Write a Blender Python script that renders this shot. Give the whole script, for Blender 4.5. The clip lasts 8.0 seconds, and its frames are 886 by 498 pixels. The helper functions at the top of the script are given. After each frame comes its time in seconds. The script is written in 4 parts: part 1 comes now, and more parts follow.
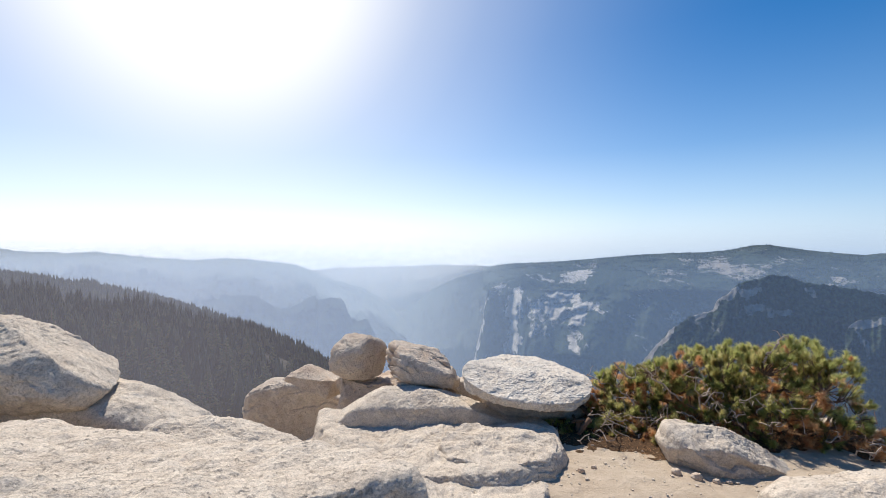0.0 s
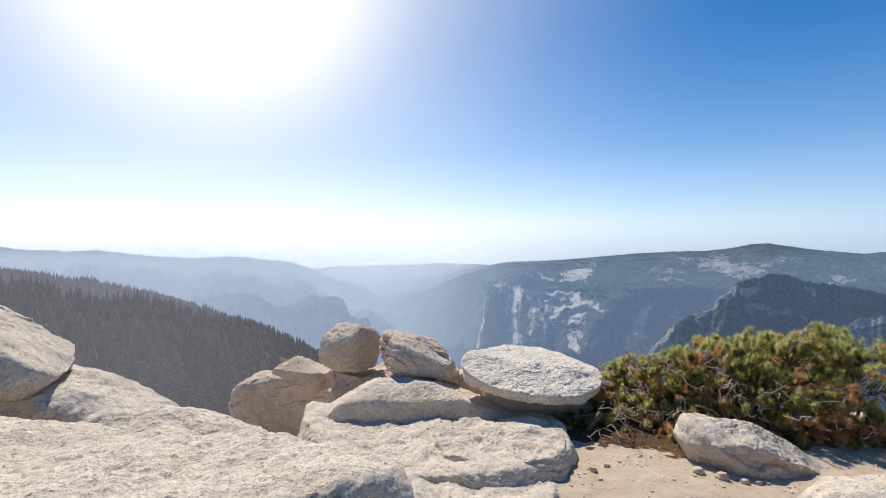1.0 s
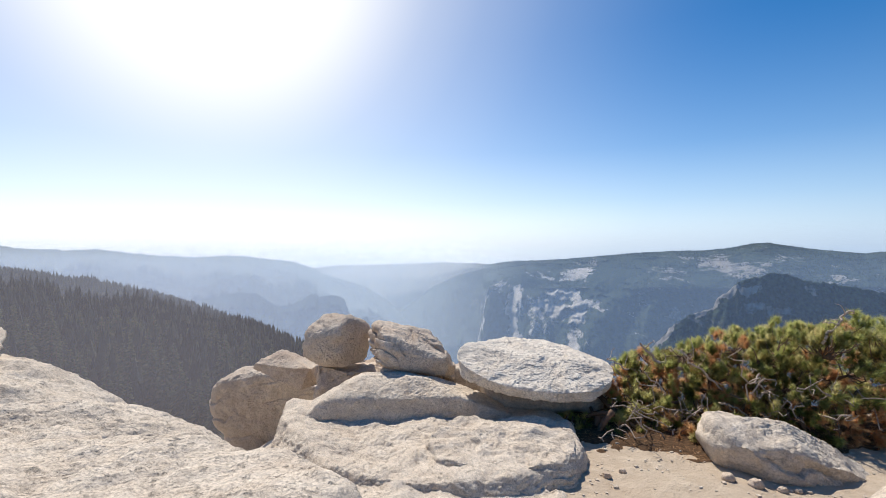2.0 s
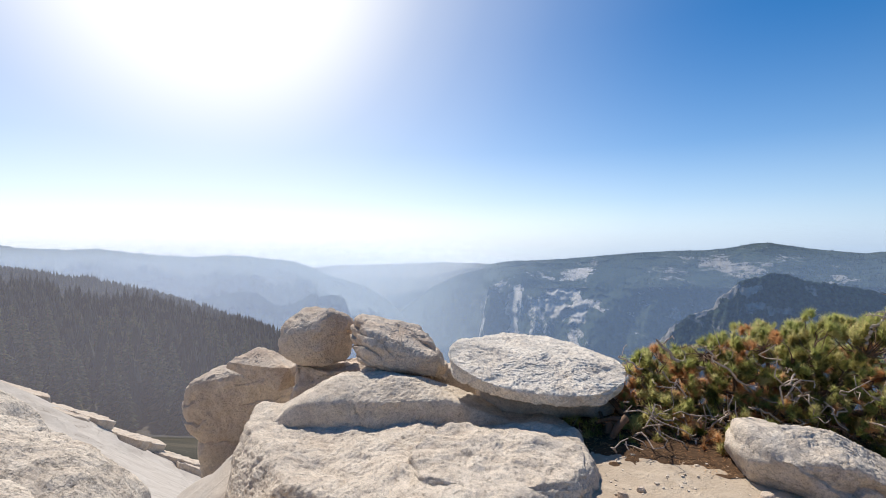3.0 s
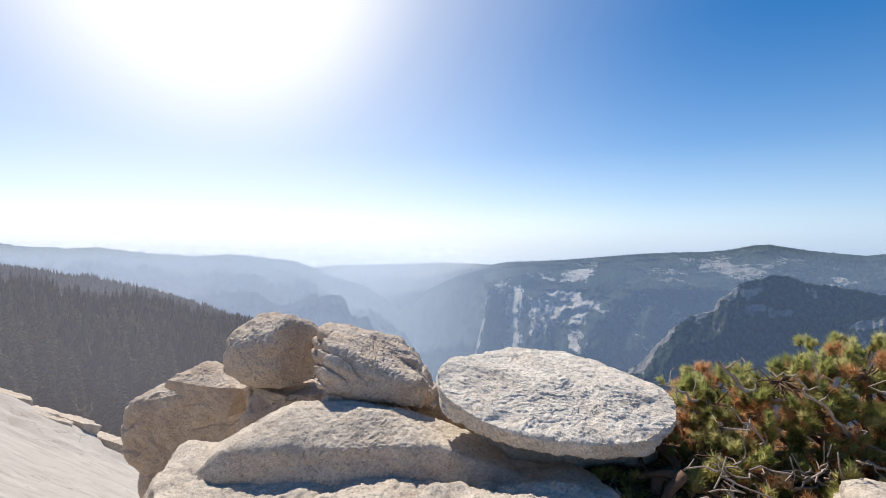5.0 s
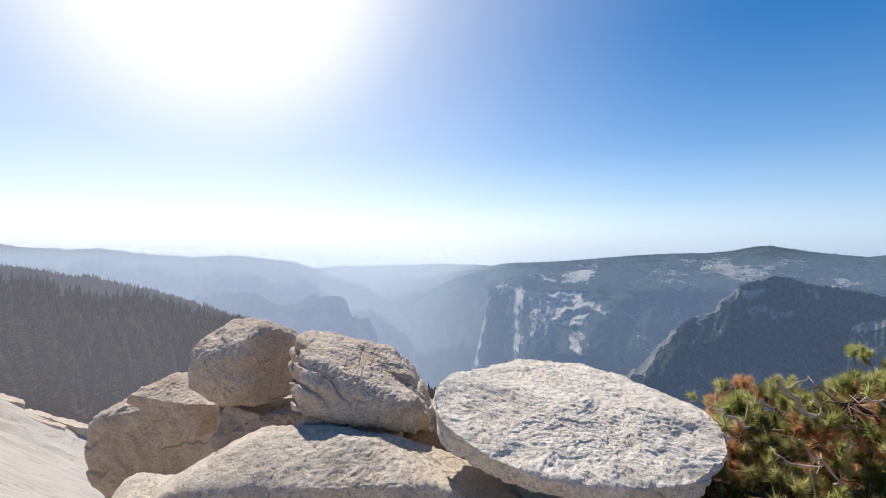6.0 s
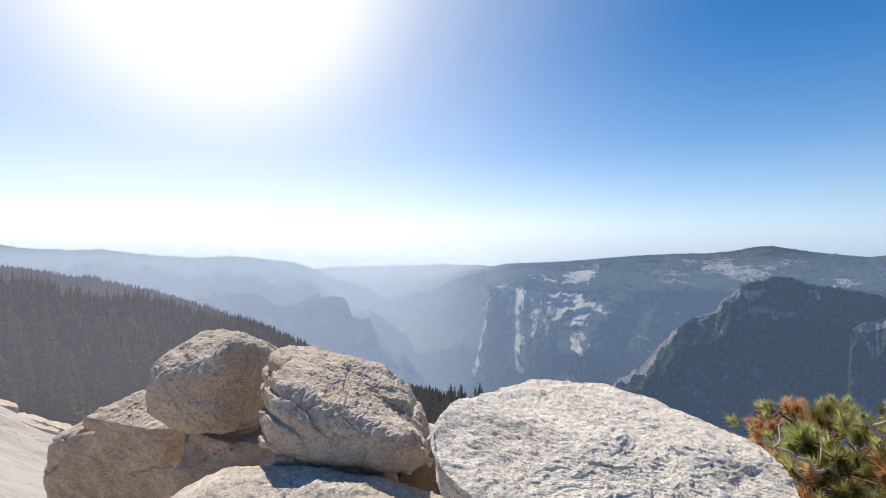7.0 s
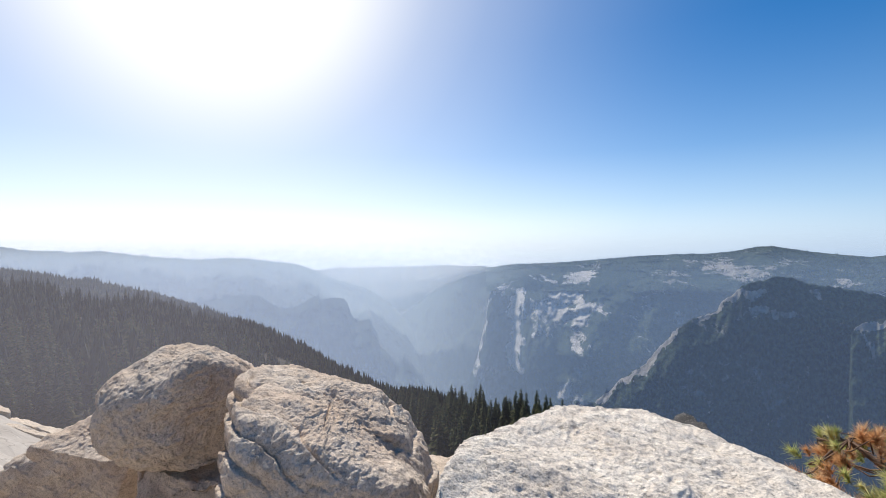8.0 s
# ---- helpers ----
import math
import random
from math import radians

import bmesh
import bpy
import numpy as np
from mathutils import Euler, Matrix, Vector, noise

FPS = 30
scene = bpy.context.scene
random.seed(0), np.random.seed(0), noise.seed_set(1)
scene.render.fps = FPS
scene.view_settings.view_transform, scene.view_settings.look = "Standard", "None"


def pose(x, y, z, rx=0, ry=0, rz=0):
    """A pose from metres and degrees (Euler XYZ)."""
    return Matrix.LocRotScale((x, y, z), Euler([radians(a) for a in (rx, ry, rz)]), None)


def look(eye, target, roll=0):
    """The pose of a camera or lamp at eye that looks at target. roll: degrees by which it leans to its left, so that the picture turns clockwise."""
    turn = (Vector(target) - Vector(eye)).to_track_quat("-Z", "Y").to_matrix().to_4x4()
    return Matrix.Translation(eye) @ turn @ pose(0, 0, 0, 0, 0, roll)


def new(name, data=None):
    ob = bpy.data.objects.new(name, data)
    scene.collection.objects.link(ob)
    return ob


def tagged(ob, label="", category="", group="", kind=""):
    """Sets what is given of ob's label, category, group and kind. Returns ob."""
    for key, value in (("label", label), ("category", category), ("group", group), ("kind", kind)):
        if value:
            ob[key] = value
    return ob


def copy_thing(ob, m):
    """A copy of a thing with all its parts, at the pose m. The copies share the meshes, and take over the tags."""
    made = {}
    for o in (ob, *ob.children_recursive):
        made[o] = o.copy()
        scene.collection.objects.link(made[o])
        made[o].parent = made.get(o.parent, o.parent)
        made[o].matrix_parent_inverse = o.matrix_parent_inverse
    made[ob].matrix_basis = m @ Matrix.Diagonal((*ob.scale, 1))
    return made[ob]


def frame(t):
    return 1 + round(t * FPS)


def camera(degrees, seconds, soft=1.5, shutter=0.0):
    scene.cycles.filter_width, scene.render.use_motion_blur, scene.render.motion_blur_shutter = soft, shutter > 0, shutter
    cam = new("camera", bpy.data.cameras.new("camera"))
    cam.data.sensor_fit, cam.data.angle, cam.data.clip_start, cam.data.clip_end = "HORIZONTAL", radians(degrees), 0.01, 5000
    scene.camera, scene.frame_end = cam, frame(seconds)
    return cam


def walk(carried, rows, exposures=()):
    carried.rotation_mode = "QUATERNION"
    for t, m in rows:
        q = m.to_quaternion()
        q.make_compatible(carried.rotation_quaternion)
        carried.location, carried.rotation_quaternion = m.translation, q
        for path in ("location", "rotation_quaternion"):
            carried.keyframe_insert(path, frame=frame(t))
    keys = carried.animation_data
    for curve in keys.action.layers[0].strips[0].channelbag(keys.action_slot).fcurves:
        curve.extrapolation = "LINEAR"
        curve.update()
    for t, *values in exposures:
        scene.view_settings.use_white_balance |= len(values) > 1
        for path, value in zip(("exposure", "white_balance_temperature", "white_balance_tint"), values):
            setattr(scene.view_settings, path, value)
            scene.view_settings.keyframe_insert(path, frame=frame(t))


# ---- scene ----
cam = camera(85.2, 8.0, soft=0.3)
# seconds, eye, point looked at two metres ahead, roll
ROWS = [
    (0.0, (0.011, -0.006, 1.600), (0.010, 1.994, 1.621), -0.15),
    (0.5, (0.032, 0.242, 1.487), (0.031, 2.242, 1.506), -0.15),
    (1.0, (0.042, 0.518, 1.370), (0.041, 2.518, 1.385), -0.12),
    (1.5, (0.065, 0.799, 1.263), (0.064, 2.799, 1.276), -0.10),
    (3.0, (0.219, 1.778, 0.995), (0.216, 3.778, 1.006), -0.05),
    (3.5, (0.262, 2.079, 0.952), (0.260, 4.079, 0.964), 0.0),
    (4.0, (0.283, 2.396, 0.938), (0.282, 4.396, 0.950), 0.10),
    (4.5, (0.304, 2.713, 0.934), (0.302, 4.713, 0.945), 0.20),
    (6.0, (0.336, 3.668, 0.879), (0.327, 5.668, 0.896), 0.25),
    (6.5, (0.332, 3.949, 0.887), (0.324, 5.949, 0.904), 0.20),
    (7.0, (0.335, 4.250, 0.889), (0.323, 6.250, 0.908), 0.20),
    (7.5, (0.327, 4.560, 0.882), (0.313, 6.560, 0.903), 0.15),
    (8.0, (0.303, 4.838, 0.883), (0.290, 6.838, 0.906), 0.05),
]
walk(cam, [(t, look(eye, target, roll)) for t, eye, target, roll in ROWS], exposures=[(0.0, 0.3), (8.0, 0.3)])

# ---------------------------------------------------------------- sky and sun
SUN_AZ, SUN_EL = -24.0, 54.0            # degrees: left of straight ahead, above level
sun_dir = Vector((math.sin(radians(SUN_AZ)) * math.cos(radians(SUN_EL)),
                  math.cos(radians(SUN_AZ)) * math.cos(radians(SUN_EL)), math.sin(radians(SUN_EL))))
sun = new("sun", bpy.data.lights.new("sun", "SUN"))
sun.data.energy, sun.data.angle, sun.data.color = 4.0, radians(0.53), (1.0, 0.93, 0.83)
sun.matrix_world = look((0, 0, 50), Vector((0, 0, 50)) - sun_dir)

world = bpy.data.worlds.new("world")
scene.world = world
world.use_nodes = True
wn, wl = world.node_tree.nodes, world.node_tree.links
wn.clear()


def wnode(kind, **values):
    n = wn.new(kind)
    for key, value in values.items():
        if key in n.inputs:
            n.inputs[key].default_value = value
    return n


sky = wn.new("ShaderNodeTexSky")
sky.sky_type, sky.sun_disc = "NISHITA", False
sky.sun_elevation, sky.sun_rotation = radians(SUN_EL), radians(SUN_AZ)
sky.altitude, sky.air_density, sky.dust_density, sky.ozone_density = 2400, 1.0, 0.6, 1.2
sky_bg = wnode("ShaderNodeBackground", Strength=0.103)
clear = wnode("ShaderNodeHueSaturation", Saturation=1.46)
wl.new(sky.outputs[0], clear.inputs["Color"])
coord = wn.new("ShaderNodeTexCoord")
above = wn.new("ShaderNodeVectorMath")
above.operation = "MAXIMUM"
above.inputs[1].default_value = (-9, -9, 0.012)
wl.new(coord.outputs["Generated"], above.inputs[0])
wl.new(above.outputs[0], sky.inputs["Vector"])
wl.new(clear.outputs[0], sky_bg.inputs["Color"])
# a white glow below the sun: lens glare and aureole put into the sky
dot = wn.new("ShaderNodeVectorMath")
dot.operation = "DOT_PRODUCT"
dot.inputs[1].default_value = Vector((-0.376, 0.771, 0.515))      # the glow's centre, set lower than the sun
wl.new(coord.outputs["Generated"], dot.inputs[0])
ramp = wn.new("ShaderNodeValToRGB")
ramp.color_ramp.interpolation = "B_SPLINE"
els = ramp.color_ramp.elements
els[0].position, els[0].color = 0.50, (0, 0, 0, 1)
els[1].position, els[1].color = 1.0, (1, 1, 1, 1)
for at, v in ((0.62, 0.008), (0.72, 0.035), (0.82, 0.12), (0.89, 0.25), (0.93, 0.38), (0.955, 0.57), (0.98, 0.90)):
    e = els.new(at)
    e.color = (v, v, v, 1)
wl.new(dot.outputs["Value"], ramp.inputs[0])
glow = wnode("ShaderNodeBackground", Strength=1.0, Color=(1.0, 0.985, 0.97, 1))
# pale haze put into the sky low over the horizon, which veils the sky behind it
low = wn.new("ShaderNodeSeparateXYZ")
wl.new(coord.outputs["Generated"], low.inputs[0])
band = wn.new("ShaderNodeValToRGB")
band.color_ramp.interpolation = "B_SPLINE"
els = band.color_ramp.elements
els[0].position, els[0].color = 0.0, (0.95, 0.95, 0.95, 1)
els[1].position, els[1].color = 0.40, (0, 0, 0, 1)
for at, v in ((0.04, 0.85), (0.10, 0.48), (0.20, 0.16)):
    e = els.new(at)
    e.color = (v, v, v, 1)
wl.new(low.outputs["Z"], band.inputs[0])
horizon_haze = wnode("ShaderNodeBackground", Strength=1.07)
lit = wn.new("ShaderNodeValToRGB")
lit.color_ramp.elements[0].position, lit.color_ramp.elements[0].color = 0.35, (0.44, 0.545, 0.69, 1)
lit.color_ramp.elements[1].position, lit.color_ramp.elements[1].color = 0.90, (0.96, 0.965, 0.97, 1)
for at, colour in ((0.60, (0.57, 0.66, 0.77, 1)), (0.78, (0.77, 0.81, 0.85, 1))):
    lit.color_ramp.elements.new(at).color = colour
wl.new(dot.outputs["Value"], lit.inputs[0])
wl.new(lit.outputs[0], horizon_haze.inputs["Color"])
veil = wn.new("ShaderNodeMixShader")
wl.new(band.outputs[0], veil.inputs[0])
wl.new(sky_bg.outputs[0], veil.inputs[1])
wl.new(horizon_haze.outputs[0], veil.inputs[2])
add = wn.new("ShaderNodeMixShader")
out = wn.new("ShaderNodeOutputWorld")
wl.new(ramp.outputs[0], add.inputs[0])
wl.new(veil.outputs[0], add.inputs[1])
wl.new(glow.outputs[0], add.inputs[2])
wl.new(add.outputs[0], out.inputs["Surface"])

# ---------------------------------------------------------------- noise and mesh helpers


def vnoise(p, seed=0):
    """Smooth value noise from -1 to 1 at the rows of p."""
    p = np.asarray(p, float) + seed * 17.31
    i = np.floor(p).astype(np.int64)
    f = p - i
    f = f * f * f * (f * (f * 6 - 15) + 10)
    total = np.zeros(len(p))
    for dx in (0, 1):
        wx = f[:, 0] if dx else 1 - f[:, 0]
        for dy in (0, 1):
            wy = f[:, 1] if dy else 1 - f[:, 1]
            for dz in (0, 1):
                wz = f[:, 2] if dz else 1 - f[:, 2]
                h = (i[:, 0] + dx) * 374761393 + (i[:, 1] + dy) * 668265263 + (i[:, 2] + dz) * 2147483647
                h = (h ^ (h >> 13)) * 1274126177
                h = (h ^ (h >> 16)) & 0xFFFF
                total += wx * wy * wz * (h / 32767.5 - 1)
    return total


def fbm(p, octaves=4, seed=0, gain=0.5):
    p = np.asarray(p, float)
    total, amp = np.zeros(len(p)), 1.0
    for k in range(octaves):
        total += amp * vnoise(p * 2.03 ** k, seed + k)
        amp *= gain
    return total


def ridged(p, octaves=4, seed=0, gain=0.5):
    p = np.asarray(p, float)
    total, amp = np.zeros(len(p)), 1.0
    for k in range(octaves):
        total += amp * (1 - 2 * np.abs(vnoise(p * 2.03 ** k, seed + k)))
        amp *= gain
    return total


def smooth(a, b, x):
    x = np.clip((x - a) / (b - a), 0, 1)
    return x * x * (3 - 2 * x)


def soft_max(a, b, k):
    h = np.clip(0.5 + 0.5 * (a - b) / k, 0, 1)
    return b * (1 - h) + a * h + k * h * (1 - h)


def soft_min(a, b, k):
    return -soft_max(-a, -b, k)


def mesh_of(name, verts, faces, material, shade=True):
    """A mesh from numpy rows of vertices and of equally long faces."""
    me = bpy.data.meshes.new(name)
    verts, faces = np.asarray(verts, np.float32), np.asarray(faces, np.int32)
    n, k = faces.shape
    me.vertices.add(len(verts))
    me.vertices.foreach_set("co", verts.ravel())
    me.loops.add(n * k)
    me.loops.foreach_set("vertex_index", faces.ravel())
    me.polygons.add(n)
    me.polygons.foreach_set("loop_start", np.arange(0, n * k, k, dtype=np.int32))
    me.polygons.foreach_set("use_smooth", np.full(n, shade))
    me.update(calc_edges=True)
    me.validate()
    me.materials.append(material)
    return me


def grid_faces(rows, cols, wrap=False):
    i = np.arange((rows - 1) * cols if wrap else (rows - 1) * (cols - 1))
    w = cols if wrap else cols - 1
    r, c = i // w, i % w
    c2 = (c + 1) % cols
    return np.stack([r * cols + c, r * cols + c2, (r + 1) * cols + c2, (r + 1) * cols + c], 1)


def part(name, me, parent, label=""):
    ob = new(name, me)
    ob.parent = parent
    return tagged(ob, label)


# ---------------------------------------------------------------- materials


def material(name):
    m = bpy.data.materials.new(name)
    m.use_nodes = True
    return m, m.node_tree.nodes, m.node_tree.links, m.node_tree.nodes["Principled BSDF"]


def tex_noise(n, l, coord_out, scale, detail=4.0, rough=0.55, distortion=0.0):
    t = n.new("ShaderNodeTexNoise")
    t.inputs["Scale"].default_value, t.inputs["Detail"].default_value = scale, detail
    t.inputs["Roughness"].default_value, t.inputs["Distortion"].default_value = rough, distortion
    l.new(coord_out, t.inputs["Vector"])
    return t.outputs["Fac"]


def tex_ramp(n, l, fac, stops):
    r = n.new("ShaderNodeValToRGB")
    e = r.color_ramp.elements
    e[0].position, e[1].position = stops[0][0], stops[-1][0]
    for at, _ in stops[1:-1]:
        e.new(at)
    for k, (_, c) in enumerate(stops):
        e[k].color = (c, c, c, 1) if isinstance(c, (int, float)) else (*c, 1)
    l.new(fac, r.inputs["Fac"])
    return r.outputs["Color"]


def tex_mix(n, l, fac, a, b, blend="MIX"):
    m = n.new("ShaderNodeMix")
    m.data_type, m.blend_type = "RGBA", blend
    for socket, value in ((m.inputs[0], fac), (m.inputs[6], a), (m.inputs[7], b)):
        if isinstance(value, bpy.types.NodeSocket):
            l.new(value, socket)
        elif isinstance(value, tuple):
            socket.default_value = (*value, 1)
        else:
            socket.default_value = value
    return m.outputs[2]


def tex_bump(n, l, bsdf, layers):
    """Stacks bumps: (height socket, strength, distance)."""
    last = None
    for height, strength, distance in layers:
        b = n.new("ShaderNodeBump")
        b.inputs["Strength"].default_value, b.inputs["Distance"].default_value = strength, distance
        l.new(height, b.inputs["Height"])
        if last:
            l.new(last, b.inputs["Normal"])
        last = b.outputs["Normal"]
    l.new(last, bsdf.inputs["Normal"])


def granite(name, base=(0.53, 0.44, 0.35), light=(0.69, 0.595, 0.49), stain=(0.34, 0.21, 0.12), lichen=0.5, stain_amount=0.35, pits=1.0):
    m, n, l, bsdf = material(name)
    p = n.new("ShaderNodeNewGeometry").outputs["Position"]
    broad = tex_noise(n, l, p, 1.7, 5, 0.6)
    mid = tex_noise(n, l, p, 8.0, 7, 0.7)
    grain = tex_noise(n, l, p, 150.0, 3, 0.7)
    fine = tex_noise(n, l, p, 30.0, 6, 0.75)
    col = tex_mix(n, l, tex_ramp(n, l, mid, ((0.35, 0), (0.66, 1))), base, light)
    col = tex_mix(n, l, tex_ramp(n, l, broad, ((0.42, 0), (0.70, stain_amount))), col, stain)
    col = tex_mix(n, l, tex_ramp(n, l, tex_noise(n, l, p, 4.0, 6, 0.7, 0.6), ((0.54, 0), (0.68, 0.5))), col, (0.42, 0.38, 0.34))
    # coarse crystals: dark, grey and white
    for scale, amount in ((70.0, 0.20), (170.0, 0.28)):
        cell = n.new("ShaderNodeTexVoronoi")
        cell.inputs["Scale"].default_value = scale
        l.new(p, cell.inputs["Vector"])
        pick = n.new("ShaderNodeSeparateColor")
        l.new(cell.outputs["Color"], pick.inputs[0])
        col = tex_mix(n, l, amount, col, tex_mix(n, l, 1.0, col, tex_ramp(n, l, pick.outputs[0], ((0.0, 0.20), (0.16, 0.45), (0.30, 0.95), (1.0, 1.35))), "MULTIPLY"))
    # dark mica flecks, and grey-black lichen crusts in spots and patches
    col = tex_mix(n, l, tex_ramp(n, l, grain, ((0.60, 0), (0.76, 0.32))), col, (0.14, 0.13, 0.12))
    col = tex_mix(n, l, tex_ramp(n, l, fine, ((0.60, 0), (0.70, 0.36 * lichen + 0.06))), col, (0.17, 0.155, 0.14))
    crust = tex_noise(n, l, p, 13.0, 9, 0.8)
    col = tex_mix(n, l, tex_ramp(n, l, crust, ((0.61, 0), (0.72, 0.75 * lichen))), col, (0.18, 0.165, 0.15))
    l.new(col, bsdf.inputs["Base Color"])
    bsdf.inputs["Roughness"].default_value = 0.9
    bsdf.inputs["Specular IOR Level"].default_value = 0.2
    # grains and pits, and a skin that comes off in thin sheets with sharp little scarps
    skin = tex_ramp(n, l, tex_noise(n, l, p, 6.0, 9, 0.66), ((0.30, 0.0), (0.41, 0.06), (0.425, 0.32), (0.485, 0.38), (0.497, 0.64), (0.56, 0.70), (0.57, 0.92), (0.72, 1.0)))
    hole = tex_ramp(n, l, tex_noise(n, l, p, 26.0, 5, 0.68), ((0.31, 0.0), (0.42, 0.85), (0.70, 1.0)))
    cell = n.new("ShaderNodeTexVoronoi")
    cell.inputs["Scale"].default_value = 85.0
    l.new(p, cell.inputs["Vector"])
    tex_bump(n, l, bsdf, ((skin, 0.8, 0.006 * pits), (mid, 0.4, 0.010 * pits), (hole, 0.9, 0.006 * pits), (fine, 0.8, 0.005 * pits), (cell.outputs["Distance"], 0.7, 0.0035), (grain, 0.8, 0.002)))
    return m


def plain(name, colour, rough=0.8, other=None, scale=8.0, bump=0.0):
    m, n, l, bsdf = material(name)
    p = n.new("ShaderNodeNewGeometry").outputs["Position"]
    f = tex_noise(n, l, p, scale, 5, 0.6)
    l.new(tex_mix(n, l, tex_ramp(n, l, f, ((0.3, 0), (0.7, 1))), colour, other or colour), bsdf.inputs["Base Color"])
    bsdf.inputs["Roughness"].default_value = rough
    bsdf.inputs["Specular IOR Level"].default_value = 0.2
    if bump:
        tex_bump(n, l, bsdf, ((f, 0.6, bump),))
    return m


def island_colour(name, stops, rough=0.7, translucent=0.0, clump=0.0):
    """Each loose piece of the mesh takes its own colour from the ramp; clump: pieces per metre that share most of it."""
    m, n, l, bsdf = material(name)
    g = n.new("ShaderNodeNewGeometry")
    r = g.outputs["Random Per Island"]
    if clump:
        cell = n.new("ShaderNodeTexVoronoi")
        cell.inputs["Scale"].default_value = clump
        l.new(g.outputs["Position"], cell.inputs["Vector"])
        pick = n.new("ShaderNodeSeparateColor")
        l.new(cell.outputs["Color"], pick.inputs[0])
        both = n.new("ShaderNodeMix")
        both.inputs["Factor"].default_value = 0.68
        l.new(r, both.inputs["A"])
        l.new(pick.outputs[0], both.inputs["B"])
        r = both.outputs["Result"]
    c = tex_ramp(n, l, r, stops)
    l.new(c, bsdf.inputs["Base Color"])
    bsdf.inputs["Roughness"].default_value = rough
    bsdf.inputs["Specular IOR Level"].default_value = 0.25
    if translucent:
        t = n.new("ShaderNodeBsdfTranslucent")
        l.new(c, t.inputs["Color"])
        mix = n.new("ShaderNodeMixShader")
        mix.inputs[0].default_value = translucent
        l.new(bsdf.outputs[0], mix.inputs[1])
        l.new(t.outputs[0], mix.inputs[2])
        l.new(mix.outputs[0], n["Material Output"].inputs["Surface"])
    return m


GRANITE = granite("granite")
GRANITE_PALE = granite("granite_pale", (0.565, 0.475, 0.38), (0.73, 0.64, 0.53), lichen=0.35, stain_amount=0.14, pits=1.7)
GRANITE_WHITE = granite("granite_white", (0.67, 0.59, 0.50), (0.83, 0.765, 0.665), stain=(0.55, 0.42, 0.30), lichen=0.30, stain_amount=0.25, pits=1.6)
GRANITE_WARM = granite("granite_warm", (0.53, 0.435, 0.345), (0.69, 0.59, 0.485), stain=(0.42, 0.25, 0.14), stain_amount=0.42)
CONIFER = island_colour("conifer_needles", ((0.0, (0.050, 0.070, 0.028)), (0.5, (0.10, 0.12, 0.048)), (1.0, (0.17, 0.17, 0.07))), translucent=0.5)
CONIFER_FAR = island_colour("conifer_far", ((0.0, (0.014, 0.022, 0.011)), (0.6, (0.036, 0.048, 0.022)), (1.0, (0.11, 0.10, 0.05))))
BARK = plain("bark", (0.12, 0.075, 0.05), 0.9, (0.20, 0.13, 0.09), 30, 0.01)


